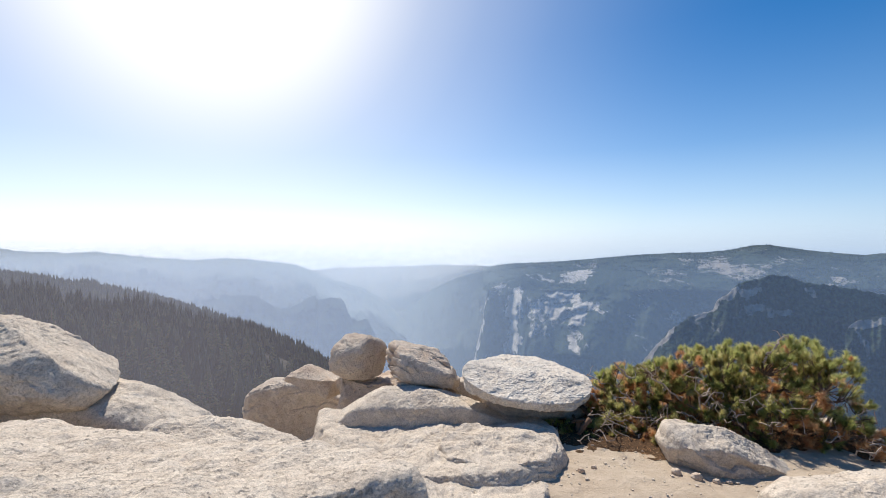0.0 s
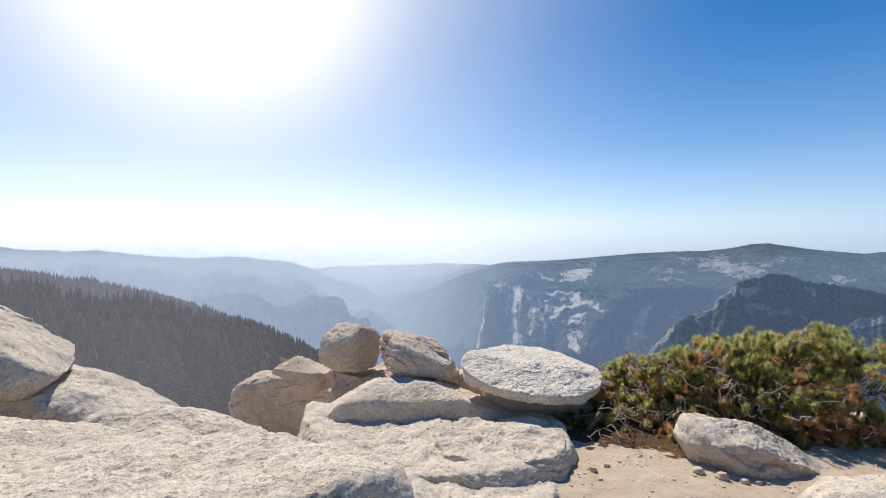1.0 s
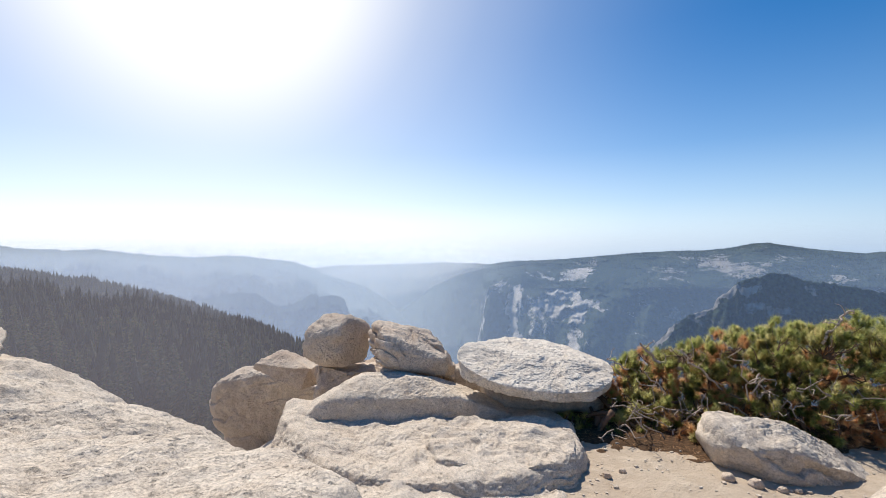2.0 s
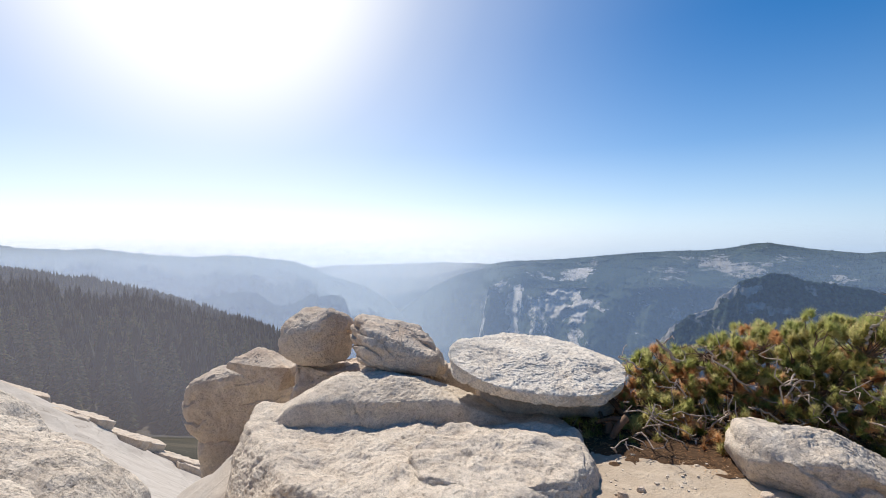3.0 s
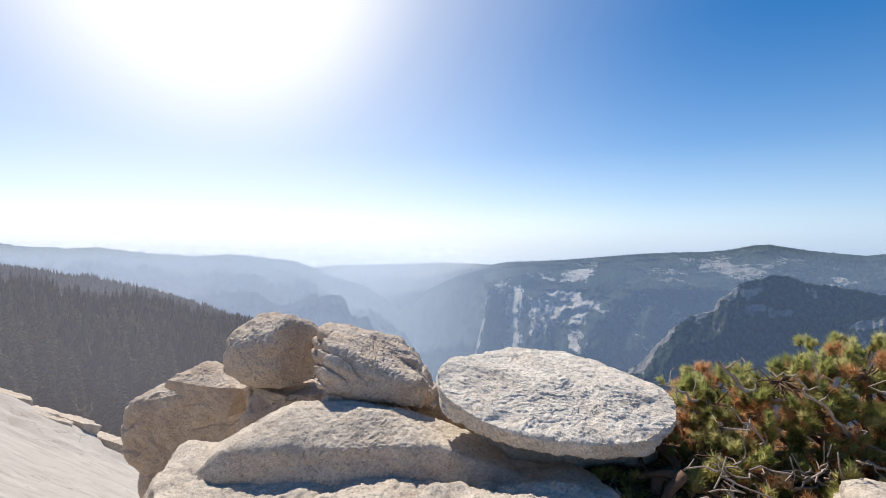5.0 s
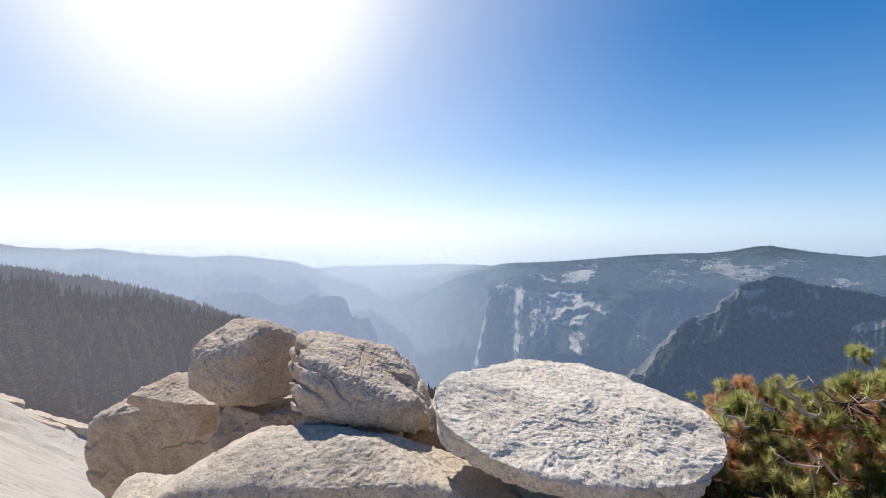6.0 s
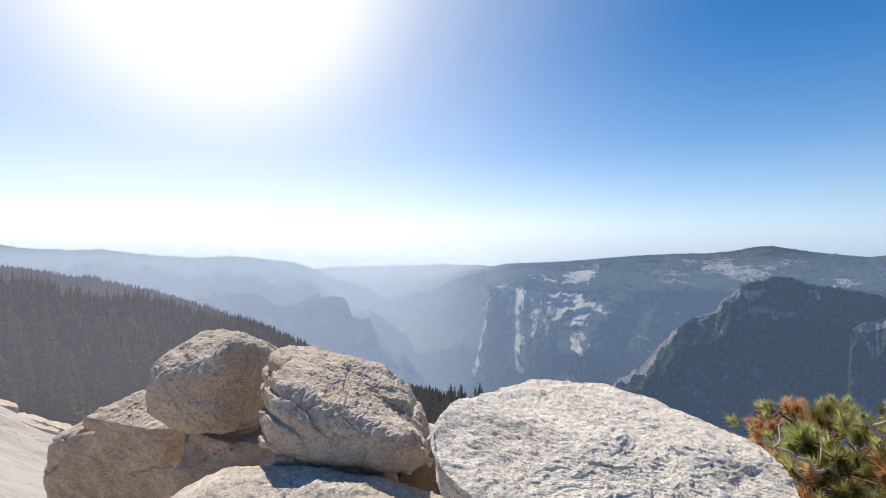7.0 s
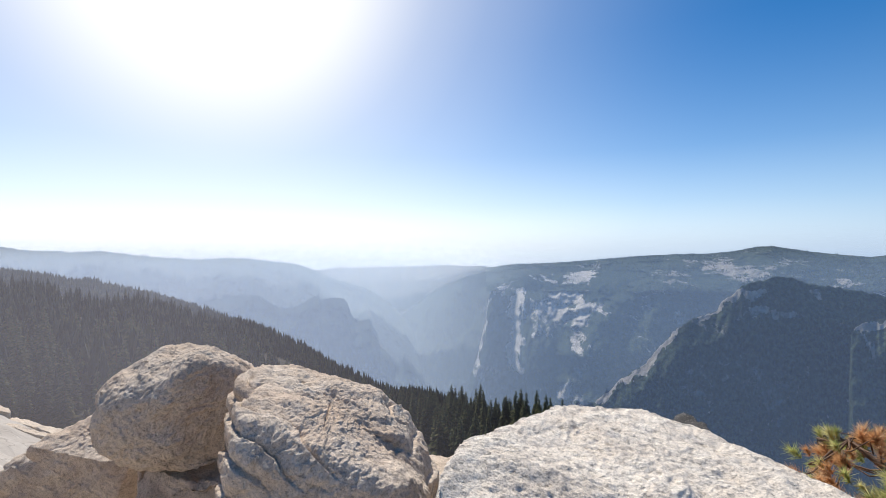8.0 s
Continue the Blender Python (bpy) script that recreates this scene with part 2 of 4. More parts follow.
def ground_material():
    """Granite and grus near by, forest duff and dry grass further down the dome."""
    m, n, l, bsdf = material("ground_granite")
    g = n.new("ShaderNodeNewGeometry")
    p = g.outputs["Position"]
    sep = n.new("ShaderNodeSeparateXYZ")
    l.new(p, sep.inputs[0])
    broad, mid = tex_noise(n, l, p, 0.9, 5, 0.6), tex_noise(n, l, p, 7.0, 6, 0.65)
    fine, grain = tex_noise(n, l, p, 38.0, 5, 0.7), tex_noise(n, l, p, 150.0, 3, 0.7)
    sand = tex_mix(n, l, tex_ramp(n, l, mid, ((0.35, 0), (0.68, 1))), (0.50, 0.40, 0.295), (0.62, 0.515, 0.395))
    sand = tex_mix(n, l, tex_ramp(n, l, broad, ((0.42, 0), (0.75, 0.45))), sand, (0.42, 0.31, 0.22))
    # bare slab further out: pale, with streaks down the slope and dark cracks
    turn = n.new("ShaderNodeMapping")
    turn.vector_type = "TEXTURE"
    turn.inputs["Rotation"].default_value, turn.inputs["Scale"].default_value = (0, 0, 0.68), (3.0, 0.6, 1.0)
    l.new(p, turn.inputs["Vector"])
    streak = tex_noise(n, l, turn.outputs[0], 0.9, 7, 0.7, 0.8)
    bare = tex_mix(n, l, tex_ramp(n, l, streak, ((0.35, 0), (0.62, 1))), (0.45, 0.395, 0.34), (0.58, 0.525, 0.465))
    crack = tex_noise(n, l, turn.outputs[0], 0.35, 4, 0.55, 0.4)
    line = tex_ramp(n, l, crack, ((0.489, 0), (0.495, 0.4), (0.499, 0.4), (0.505, 0)))
    bare = tex_mix(n, l, line, bare, (0.17, 0.14, 0.11))
    near = n.new("ShaderNodeMapRange")
    near.inputs["From Min"].default_value, near.inputs["From Max"].default_value = -1.0, -1.7
    l.new(sep.outputs["Z"], near.inputs["Value"])
    rock = tex_mix(n, l, near.outputs[0], sand, bare)
    rock = tex_mix(n, l, tex_ramp(n, l, grain, ((0.56, 0), (0.74, 0.5))), rock, (0.17, 0.15, 0.13))
    duff = tex_mix(n, l, tex_ramp(n, l, tex_noise(n, l, p, 0.06, 6, 0.7), ((0.46, 0), (0.70, 1))), (0.035, 0.034, 0.024), (0.095, 0.078, 0.055))
    far = n.new("ShaderNodeMapRange")
    far.inputs["From Min"].default_value, far.inputs["From Max"].default_value = -14.0, -26.0
    l.new(sep.outputs["Z"], far.inputs["Value"])
    beyond = n.new("ShaderNodeMapRange")
    beyond.inputs["From Min"].default_value, beyond.inputs["From Max"].default_value = 39.5, 45.0
    l.new(sep.outputs["Y"], beyond.inputs["Value"])
    wooded = n.new("ShaderNodeMath")
    wooded.operation = "MAXIMUM"
    l.new(far.outputs[0], wooded.inputs[0])
    l.new(beyond.outputs[0], wooded.inputs[1])
    l.new(tex_mix(n, l, wooded.outputs[0], rock, duff), bsdf.inputs["Base Color"])
    bsdf.inputs["Roughness"].default_value = 0.9
    bsdf.inputs["Specular IOR Level"].default_value = 0.2
    tex_bump(n, l, bsdf, ((streak, 0.5, 0.05), (mid, 0.6, 0.05), (fine, 0.9, 0.020), (grain, 0.7, 0.003)))
    return m


def mountain_material(name, bare, seed, rock=(0.42, 0.40, 0.38), wood=(0.030, 0.042, 0.026)):
    """Far wooded slopes with bare granite: bare shifts the share of rock; the mesh's own mask "bare" says where slabs are swept clean."""
    m, n, l, bsdf = material(name)
    g = n.new("ShaderNodeNewGeometry")
    shift = n.new("ShaderNodeVectorMath")
    shift.operation = "ADD"
    shift.inputs[1].default_value = (seed * 913.0, seed * 377.0, 0)
    l.new(g.outputs["Position"], shift.inputs[0])
    p = shift.outputs[0]
    tall = n.new("ShaderNodeMapping")
    tall.inputs["Scale"].default_value = (1.0, 1.0, 0.22)
    l.new(p, tall.inputs["Vector"])
    big, small = tex_noise(n, l, p, 0.0035, 8, 0.68, 0.3), tex_noise(n, l, p, 0.05, 5, 0.7)
    patch, streak = tex_noise(n, l, p, 0.016, 6, 0.72, 0.4), tex_noise(n, l, tall.outputs[0], 0.03, 6, 0.7)
    mask = n.new("ShaderNodeAttribute")
    mask.attribute_name = "bare"
    s = n.new("ShaderNodeMath")
    l.new(big, s.inputs[0])
    l.new(mask.outputs["Fac"], s.inputs[1])
    s2 = n.new("ShaderNodeMath")
    s2.operation = "MULTIPLY_ADD"
    s2.inputs[1].default_value = 0.55
    l.new(patch, s2.inputs[0])
    l.new(s.outputs[0], s2.inputs[2])
    share = tex_ramp(n, l, s2.outputs[0], ((0.93 - bare, 0), (1.04 - bare, 1)))
    stone = tex_mix(n, l, tex_ramp(n, l, streak, ((0.34, 0), (0.64, 1))), tuple(0.55 * c for c in rock), rock)
    stone = tex_mix(n, l, tex_ramp(n, l, small, ((0.50, 0), (0.72, 0.55))), stone, tuple(0.35 * c for c in rock))
    trees = tex_mix(n, l, tex_ramp(n, l, small, ((0.42, 0), (0.66, 1))), wood, tuple(2.6 * c for c in wood))
    trees = tex_mix(n, l, tex_ramp(n, l, patch, ((0.52, 0), (0.74, 0.6))), trees, (0.115, 0.105, 0.070))
    l.new(tex_mix(n, l, share, trees, stone), bsdf.inputs["Base Color"])
    bsdf.inputs["Roughness"].default_value = 0.95
    bsdf.inputs["Specular IOR Level"].default_value = 0.1
    tex_bump(n, l, bsdf, ((streak, 0.6, 12.0), (small, 0.9, 16.0)))
    return m


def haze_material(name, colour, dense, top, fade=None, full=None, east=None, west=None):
    """A sheet that imitates haze by its colour: lets most light through and scatters the rest; thins out upwards to the
    height top, and to the sides.
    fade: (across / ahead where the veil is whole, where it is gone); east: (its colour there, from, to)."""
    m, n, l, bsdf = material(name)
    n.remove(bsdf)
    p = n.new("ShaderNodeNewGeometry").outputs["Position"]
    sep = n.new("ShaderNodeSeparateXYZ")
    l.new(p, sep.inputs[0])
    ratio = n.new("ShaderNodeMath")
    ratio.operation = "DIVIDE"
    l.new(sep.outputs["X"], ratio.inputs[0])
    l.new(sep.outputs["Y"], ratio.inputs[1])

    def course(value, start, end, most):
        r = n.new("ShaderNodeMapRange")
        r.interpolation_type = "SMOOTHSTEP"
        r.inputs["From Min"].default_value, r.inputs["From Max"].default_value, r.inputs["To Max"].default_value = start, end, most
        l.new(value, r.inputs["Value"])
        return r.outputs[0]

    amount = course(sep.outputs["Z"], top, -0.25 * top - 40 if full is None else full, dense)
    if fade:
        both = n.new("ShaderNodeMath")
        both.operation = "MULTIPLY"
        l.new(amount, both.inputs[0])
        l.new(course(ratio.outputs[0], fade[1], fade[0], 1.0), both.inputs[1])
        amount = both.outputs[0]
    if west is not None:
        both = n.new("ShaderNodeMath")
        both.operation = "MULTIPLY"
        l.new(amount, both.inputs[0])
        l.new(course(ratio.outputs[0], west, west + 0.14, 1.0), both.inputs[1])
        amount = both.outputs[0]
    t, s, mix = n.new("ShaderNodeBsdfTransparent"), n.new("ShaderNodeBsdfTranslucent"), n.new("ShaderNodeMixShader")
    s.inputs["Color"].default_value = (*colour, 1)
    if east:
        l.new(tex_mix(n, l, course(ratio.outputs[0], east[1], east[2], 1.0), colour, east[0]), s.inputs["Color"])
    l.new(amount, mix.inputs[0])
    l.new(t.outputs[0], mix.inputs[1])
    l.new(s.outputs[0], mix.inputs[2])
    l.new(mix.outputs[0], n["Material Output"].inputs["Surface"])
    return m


# ---------------------------------------------------------------- the dome top, the wooded hill and the valley: one ground sheet
ORIGIN = np.array((0.3, -1.2))
# the wooded hill's crest: across / ahead, up / ahead, metres to the crest
HILL = np.array(((-1.6, -0.024, 1150), (-0.92, -0.043, 1100), (-0.75, -0.060, 1060), (-0.65, -0.078, 1000), (-0.56, -0.104, 950), (-0.48, -0.132, 880), (-0.40, -0.163, 820),
                 (-0.30, -0.213, 680), (-0.20, -0.265, 520), (-0.10, -0.318, 380), (0.06, -0.345, 300), (0.25, -0.372, 260),
                 (0.40, -0.450, 240), (0.60, -0.60, 240), (1.6, -0.70, 260)))


def near_ground(x, y):
    slab = -6.5 - 0.50 * (np.maximum(x, -34) + 14) - 0.62 * (y - 19.7)       # the long slab down the dome's flank
    p = np.stack([x.ravel(), y.ravel(), 0 * x.ravel()], 1)
    wob = 0.25 * fbm(p * 1.1, 4, 31).reshape(x.shape)
    across = (-0.63 * x + 0.776 * y) / 2.6 + 0.5 * fbm(p * 0.16, 4, 61).reshape(x.shape)
    saw = across - np.floor(across)
    sheet = (smooth(0.0, 0.05, saw) * (1 - saw)) * smooth(0.0, 0.5, vnoise(p * (0.11, 0.11, 1), 63).reshape(x.shape) + 0.35 * smooth(24, 34, y))
    slab = slab + 0.55 * (sheet - 0.2) * smooth(10, 30, y) * smooth(-2, -8, x)
    slab = soft_min(slab, 0.2 + 0 * x, 0.6)
    top = -0.74 - 0.03 * np.clip(x - 2.0, 0, 9)
    top = top - 0.33 * np.clip(y - 7.2, 0, None) - 0.45 * np.clip(x - 6.0, 0, None) - 0.24 * np.clip(y - 8.2, 0, None)
    top = top - 0.72 * np.clip(-0.40 - 0.50 * (np.clip(y, 5.0, 8.0) - 5.6) - x + 0.5 * wob, 0, None)
    mass = 0.2 - 1.4 * (1 - smooth(0.0, -1.9, x + wob)) - 70 * (1 - smooth(4.7, 2.9, y + 0.55 * np.clip(x + 2.2, -1.5, 2) + 2.2 * wob))
    return soft_max(soft_max(slab, top, 0.25), mass, 0.2)


def ground_height(x, y):
    x, y = np.asarray(x, float), np.asarray(y, float)
    r = np.hypot(x, y)
    ang = np.arctan2(x, np.maximum(y, -1e9))
    t = np.clip(np.tan(np.clip(ang, -1.01, 1.01)), -1.6, 1.6)
    near = near_ground(np.clip(x, -60, 60), np.clip(y, -60, 70))
    ahead = np.cos(np.clip(ang, -1.01, 1.01))
    up, crest = np.interp(t, HILL[:, 0], HILL[:, 1]), np.interp(t, HILL[:, 0], HILL[:, 2])
    crest_r = crest / ahead
    zc = up * crest
    foot_z = np.interp(t, (-1.0, -0.45, -0.2, 0.1, 0.5), (-36.0, -44.0, -56.0, -68.0, -80.0))
    foot_r = 130.0
    k = np.clip((r - foot_r) / (crest_r - foot_r), 0, 1)
    hill = foot_z + (zc - foot_z) * k ** 1.15
    hill = np.where(r > crest_r, np.maximum(zc - 0.75 * (r - crest_r), -1280.0), hill)
    edge = 42.0
    zn = near_ground(np.clip(x * edge / np.maximum(r, edge), -60, 60), np.clip(y * edge / np.maximum(r, edge), -60, 70))
    slope = zn + (foot_z - zn) * np.clip((r - edge) / (foot_r - edge), 0, 1)
    z = np.where(r < edge, near, np.where(r < foot_r, slope, hill))
    behind = smooth(1.5, 2.2, np.abs(ang))
    rise = smooth(2, 10, r)
    z = z * (1 - behind) + behind * (near * (1 - rise) + rise * soft_max(near, 0.3 - 0.00004 * r * r - 0.12 * r, 1.0))
    p = np.stack([x, y, 0 * x], 1)
    rough = 0.03 * fbm(p * 0.9, 4, 3) + 0.010 * ridged(p * (2.2, 3.4, 1), 4, 5) + 0.005 * fbm(p * 14, 2, 8)
    z = z + rough * (1 + smooth(12, 30, r)) * (1 - smooth(30, 60, r)) + smooth(60, 300, r) * fbm(p * 0.012, 5, 6) * 7.0
    return z


def build_ground():
    rad = [0.0, 0.25]
    while rad[-1] < 4900:
        rad.append(rad[-1] * (1.014 if 1.2 < rad[-1] < 48 else 1.05))
    rad = np.array(rad)
    ang = np.concatenate([np.radians(np.linspace(-60, 60, 330)), np.radians(np.linspace(63, 297, 70))])
    R, A = np.meshgrid(rad, ang, indexing="ij")
    x, y = (ORIGIN[0] + R * np.sin(A)).ravel(), (ORIGIN[1] + R * np.cos(A)).ravel()
    v = np.stack([x, y, ground_height(x, y)], 1)
    f = grid_faces(len(rad), len(ang), wrap=True)[:, ::-1]
    return tagged(new("ground", mesh_of("ground", v, f, ground_material())), "sunlit granite dome top with coarse sand, falling to woods and valley", "ground", kind="structure")


build_ground()


def cone_trees(xyz, heights, sides=6, tiers=3, seed=0):
    """Many slim firs as ragged stacked cones in one mesh."""
    rng = np.random.default_rng(seed)
    n = len(xyz)
    verts, faces = [], []
    base = 0
    for k in range(tiers):
        lo, hi = 0.10 + 0.27 * k, 0.10 + 0.27 * k + (0.45 if k < tiers - 1 else 0.90)
        wide = (0.17, 0.125, 0.075)[k] if tiers > 1 else 0.16
        a = np.linspace(0, 2 * np.pi, sides, endpoint=False)[None, :] + rng.uniform(0, 6.28, (n, 1))
        rr = heights[:, None] * wide * rng.uniform(0.55, 1.25, (n, sides))
        zz = heights[:, None] * (lo + rng.uniform(-0.05, 0.05, (n, sides)))
        ring = np.stack([xyz[:, 0:1] + rr * np.cos(a), xyz[:, 1:2] + rr * np.sin(a), xyz[:, 2:3] + zz], -1)
        tip = np.stack([xyz[:, 0], xyz[:, 1], xyz[:, 2] + heights * min(hi, 1.0)], -1)[:, None]
        verts.append(np.concatenate([ring, tip], 1).reshape(-1, 3))
        i = np.arange(n)[:, None] * (sides + 1) + base
        j = np.arange(sides)[None]
        faces.append(np.stack([i + j, i + (j + 1) % sides, np.broadcast_to(i + sides, (n, sides))], -1).reshape(-1, 3))
        base += n * (sides + 1)
    return np.concatenate(verts), np.concatenate(faces)


# ---------------------------------------------------------------- mountains
def stroke(T, U, line, wide):
    """1 near the line through (across / ahead, up / ahead), 0 further off than wide."""
    best = np.full(T.shape, 9.0)
    for (a0, b0), (a1, b1) in zip(line[:-1], line[1:]):
        da, db = a1 - a0, b1 - b0
        k = np.clip(((T - a0) * da + (U - b0) * db) / (da * da + db * db), 0, 1)
        best = np.minimum(best, np.hypot(T - a0 - k * da, U - b0 - k * db))
    return smooth(1.25 * wide, 0.35 * wide, best)


def along(value, t):
    """A number, or its course along across / ahead."""
    return np.full(len(t), float(value)) if isinstance(value, (int, float)) else np.interp(t, [v[0] for v in value], [v[1] for v in value])


def mountain(name, label, crest, dist, depth, base, mat, rough=60.0, scale=0.003, power=0.6, cols=260, rows=70, seed=1, back=500.0, steps=(), trees=0, jagged=0.06, cap=0.0, clean=()):
    """A range seen across the valley. crest: (across / ahead, up / ahead) along the skyline, at dist metres ahead; the face falls
    over depth metres towards the viewer to the height base. cap: how far the crest is rounded. steps: buttresses that stand out of
    the face, with a flank towards the west: (line from top to foot, width, how far out). clean: bare slabs (line, half width, amount)."""
    crest = np.array(crest)
    t = np.linspace(crest[0, 0], crest[-1, 0], cols)
    up = np.interp(t, crest[:, 0], crest[:, 1])
    s = np.concatenate([np.linspace(0, 0.90, rows - 24, endpoint=False), np.linspace(0.90, 1, 18), np.linspace(1.04, 1.25, 6)])
    S, T = np.meshgrid(s, t, indexing="ij")
    U = np.broadcast_to(up, S.shape)
    D, deep = np.broadcast_to(along(dist, t), S.shape), np.broadcast_to(along(depth, t), S.shape)
    down = 1 - np.minimum(S, 1)
    yy = D - deep * down - cap * (1 - np.exp(-down / 0.05)) + back * np.maximum(S - 1, 0) * 4
    zz = base + (D * U - base) * np.minimum(S, 1) ** power - np.maximum(S - 1, 0) * 4 * 0.3 * back
    p = np.stack([(T * D).ravel(), yy.ravel(), zz.ravel()], 1)
    fade = np.clip(down * 6, 0, 1)
    yy = yy - rough * fade * ridged(p * (scale, scale, scale * 0.35), 5, seed).reshape(S.shape)
    yy = yy - 0.40 * rough * fade * ridged(p * (scale * 4, scale * 4, scale * 2.2), 4, seed + 30).reshape(S.shape)
    zz = zz + rough * jagged * fbm(p * scale * 6, 4, seed + 5).reshape(S.shape) + rough * 0.25 * fade * fbm(p * scale * 1.7, 4, seed + 9).reshape(S.shape)
    V = zz / yy
    jag = 0.006 * fbm(p * 0.009, 5, seed + 14, 0.7).reshape(S.shape)
    for line, width, out in steps:
        line = np.array(line)[::-1]
        at = np.interp(V.ravel(), line[:, 1], line[:, 0]).reshape(V.shape)
        low, high = line[0, 1], line[-1, 1]
        band = smooth(low - 0.02, low + 0.01, V) * smooth(high + 0.012, high - 0.006, V)
        k = T - at + 0.5 * jag
        lean = 1.25 - 0.75 * np.clip((V - low) / (high - low), 0, 1)
        yy = yy - out * lean * band * smooth(0, width, k) * smooth(3.2 * width + 0.05, width, k)
    bare = np.zeros(S.shape)
    for line, wide, amount in clean:
        bare = np.maximum(bare, amount * stroke(T + 1.6 * jag, V + np.roll(1.6 * jag, 7, 1), line, wide))
    v = np.stack([T * yy, yy, zz], -1).reshape(-1, 3)
    me = mesh_of(name, v, grid_faces(rows, cols), mat)
    me.attributes.new("bare", "FLOAT", "POINT").data.foreach_set("value", bare.ravel().astype(np.float32))
    ob = new(name, me)
    if trees:
        rng = np.random.default_rng(seed)
        g = v.reshape(rows, cols, 3)
        i, j = rng.integers(0, rows - 8, trees * 3), rng.integers(0, cols - 1, trees * 3)
        a, b = rng.uniform(0, 1, (trees * 3, 1)), rng.uniform(0, 1, (trees * 3, 1))
        at = (1 - a) * ((1 - b) * g[i, j] + b * g[i, j + 1]) + a * ((1 - b) * g[i + 1, j] + b * g[i + 1, j + 1])
        at = at[(fbm(at * (0.006, 0.006, 0.012), 4, seed + 40) > -0.1) & (bare[i, j] < 0.15)][:trees]
        tv, tf = cone_trees(at, rng.uniform(9, 19, len(at)), 5, 1, seed)
        tagged(new("far_woods", mesh_of("far_woods", tv, tf, CONIFER_FAR, False)), "scattered conifers on the far mountainside", "forest", kind="stuff")
    return tagged(ob, label, "mountain", kind="structure")


WOODED = mountain_material("wooded_slope", 0.0, 1)
# lighter woods: part of the far ridges' haze is put into this colour
FOOTHILL = mountain_material("hazed_foothills", 0.0, 9, wood=(0.17, 0.165, 0.12))
FACE = mountain_material("granite_face", 0.02, 2, rock=(0.52, 0.48, 0.42))
CLIFF = mountain_material("granite_cliff", 0.03, 5, rock=(0.78, 0.72, 0.62))
PLATEAU = mountain_material("plateau_woods", 0.05, 3, rock=(0.46, 0.42, 0.35))
mountain("backdrop_far_ridge", "pale hazy ridge at the valley's far end", ((-0.42, -0.036), (-0.27, -0.0325), (-0.223, -0.0277), (-0.105, -0.0252), (0.0, -0.0215), (0.071, -0.0238), (0.129, -0.028), (0.25, -0.028)), 4780, 90, -900, FOOTHILL, 30, seed=4, back=20, cols=160, rows=40)
mountain("backdrop_middle_ridge", "pale hazy ridge across the valley's end", ((-0.36, -0.26), (-0.29, -0.175), (-0.222, -0.099), (-0.175, -0.077), (-0.117, -0.063), (-0.058, -0.054), (0.0, -0.044), (0.06, -0.032), (0.13, -0.0295)), 4560, 110, -1000, FOOTHILL, 30, seed=24, back=20, cols=160, rows=40)
mountain("backdrop_west_ridge", "hazy wooded ridge beyond the valley", ((-1.17, 0.029), (-0.932, 0.016), (-0.8725, 0.008), (-0.813, 0.007), (-0.789, 0.0045), (-0.718, 0.007), (-0.659, 0.0), (-0.576, -0.007), (-0.517, -0.0105), (-0.458, -0.006),
         (-0.411, -0.008), (-0.340, -0.016), (-0.317, -0.018), (-0.287, -0.0265), (-0.246, -0.045), (-0.199, -0.0605), (-0.164, -0.070), (-0.128, -0.091), (-0.081, -0.134), (-0.034, -0.222)), 4250, 900, -1250, WOODED, 120, trees=3500, seed=5, back=60)
mountain("backdrop_buttress", "hazy blue rock buttresses above the valley", ((-0.69, -0.141), (-0.54, -0.112), (-0.481, -0.094), (-0.422, -0.083), (-0.387, -0.0855), (-0.346, -0.112), (-0.316, -0.109), (-0.293, -0.098), (-0.279, -0.089),
         (-0.2624, -0.083), (-0.2600, -0.0945), (-0.246, -0.091), (-0.232, -0.0885), (-0.214, -0.091), (-0.205, -0.098), (-0.1964, -0.1226), (-0.187, -0.139), (-0.175, -0.1366), (-0.158, -0.133), (-0.152, -0.146), (-0.142, -0.1635), (-0.1375, -0.189),
         (-0.116, -0.2055), (-0.105, -0.2335), (-0.058, -0.28)), 3700, 350, -1250, mountain_material("buttress_woods", -0.06, 6, rock=(0.26, 0.25, 0.24)), 40, seed=6, rows=70, cols=420, power=0.35, back=60, jagged=0.03)
mountain("mountain_shoulder", "hazy wooded shoulder falling to the valley", ((-0.30, -0.37), (-0.2216, -0.292), (-0.1516, -0.21), (-0.1166, -0.146), (-0.081, -0.1165), (-0.046, -0.093), (-0.023, -0.072), (0.012, -0.0555), (0.059, -0.040), (0.106, -0.0296), (0.153, -0.0237), (0.246, -0.0224)),
         4420, 800, -1330, WOODED, 60, seed=17, power=0.9, back=30)
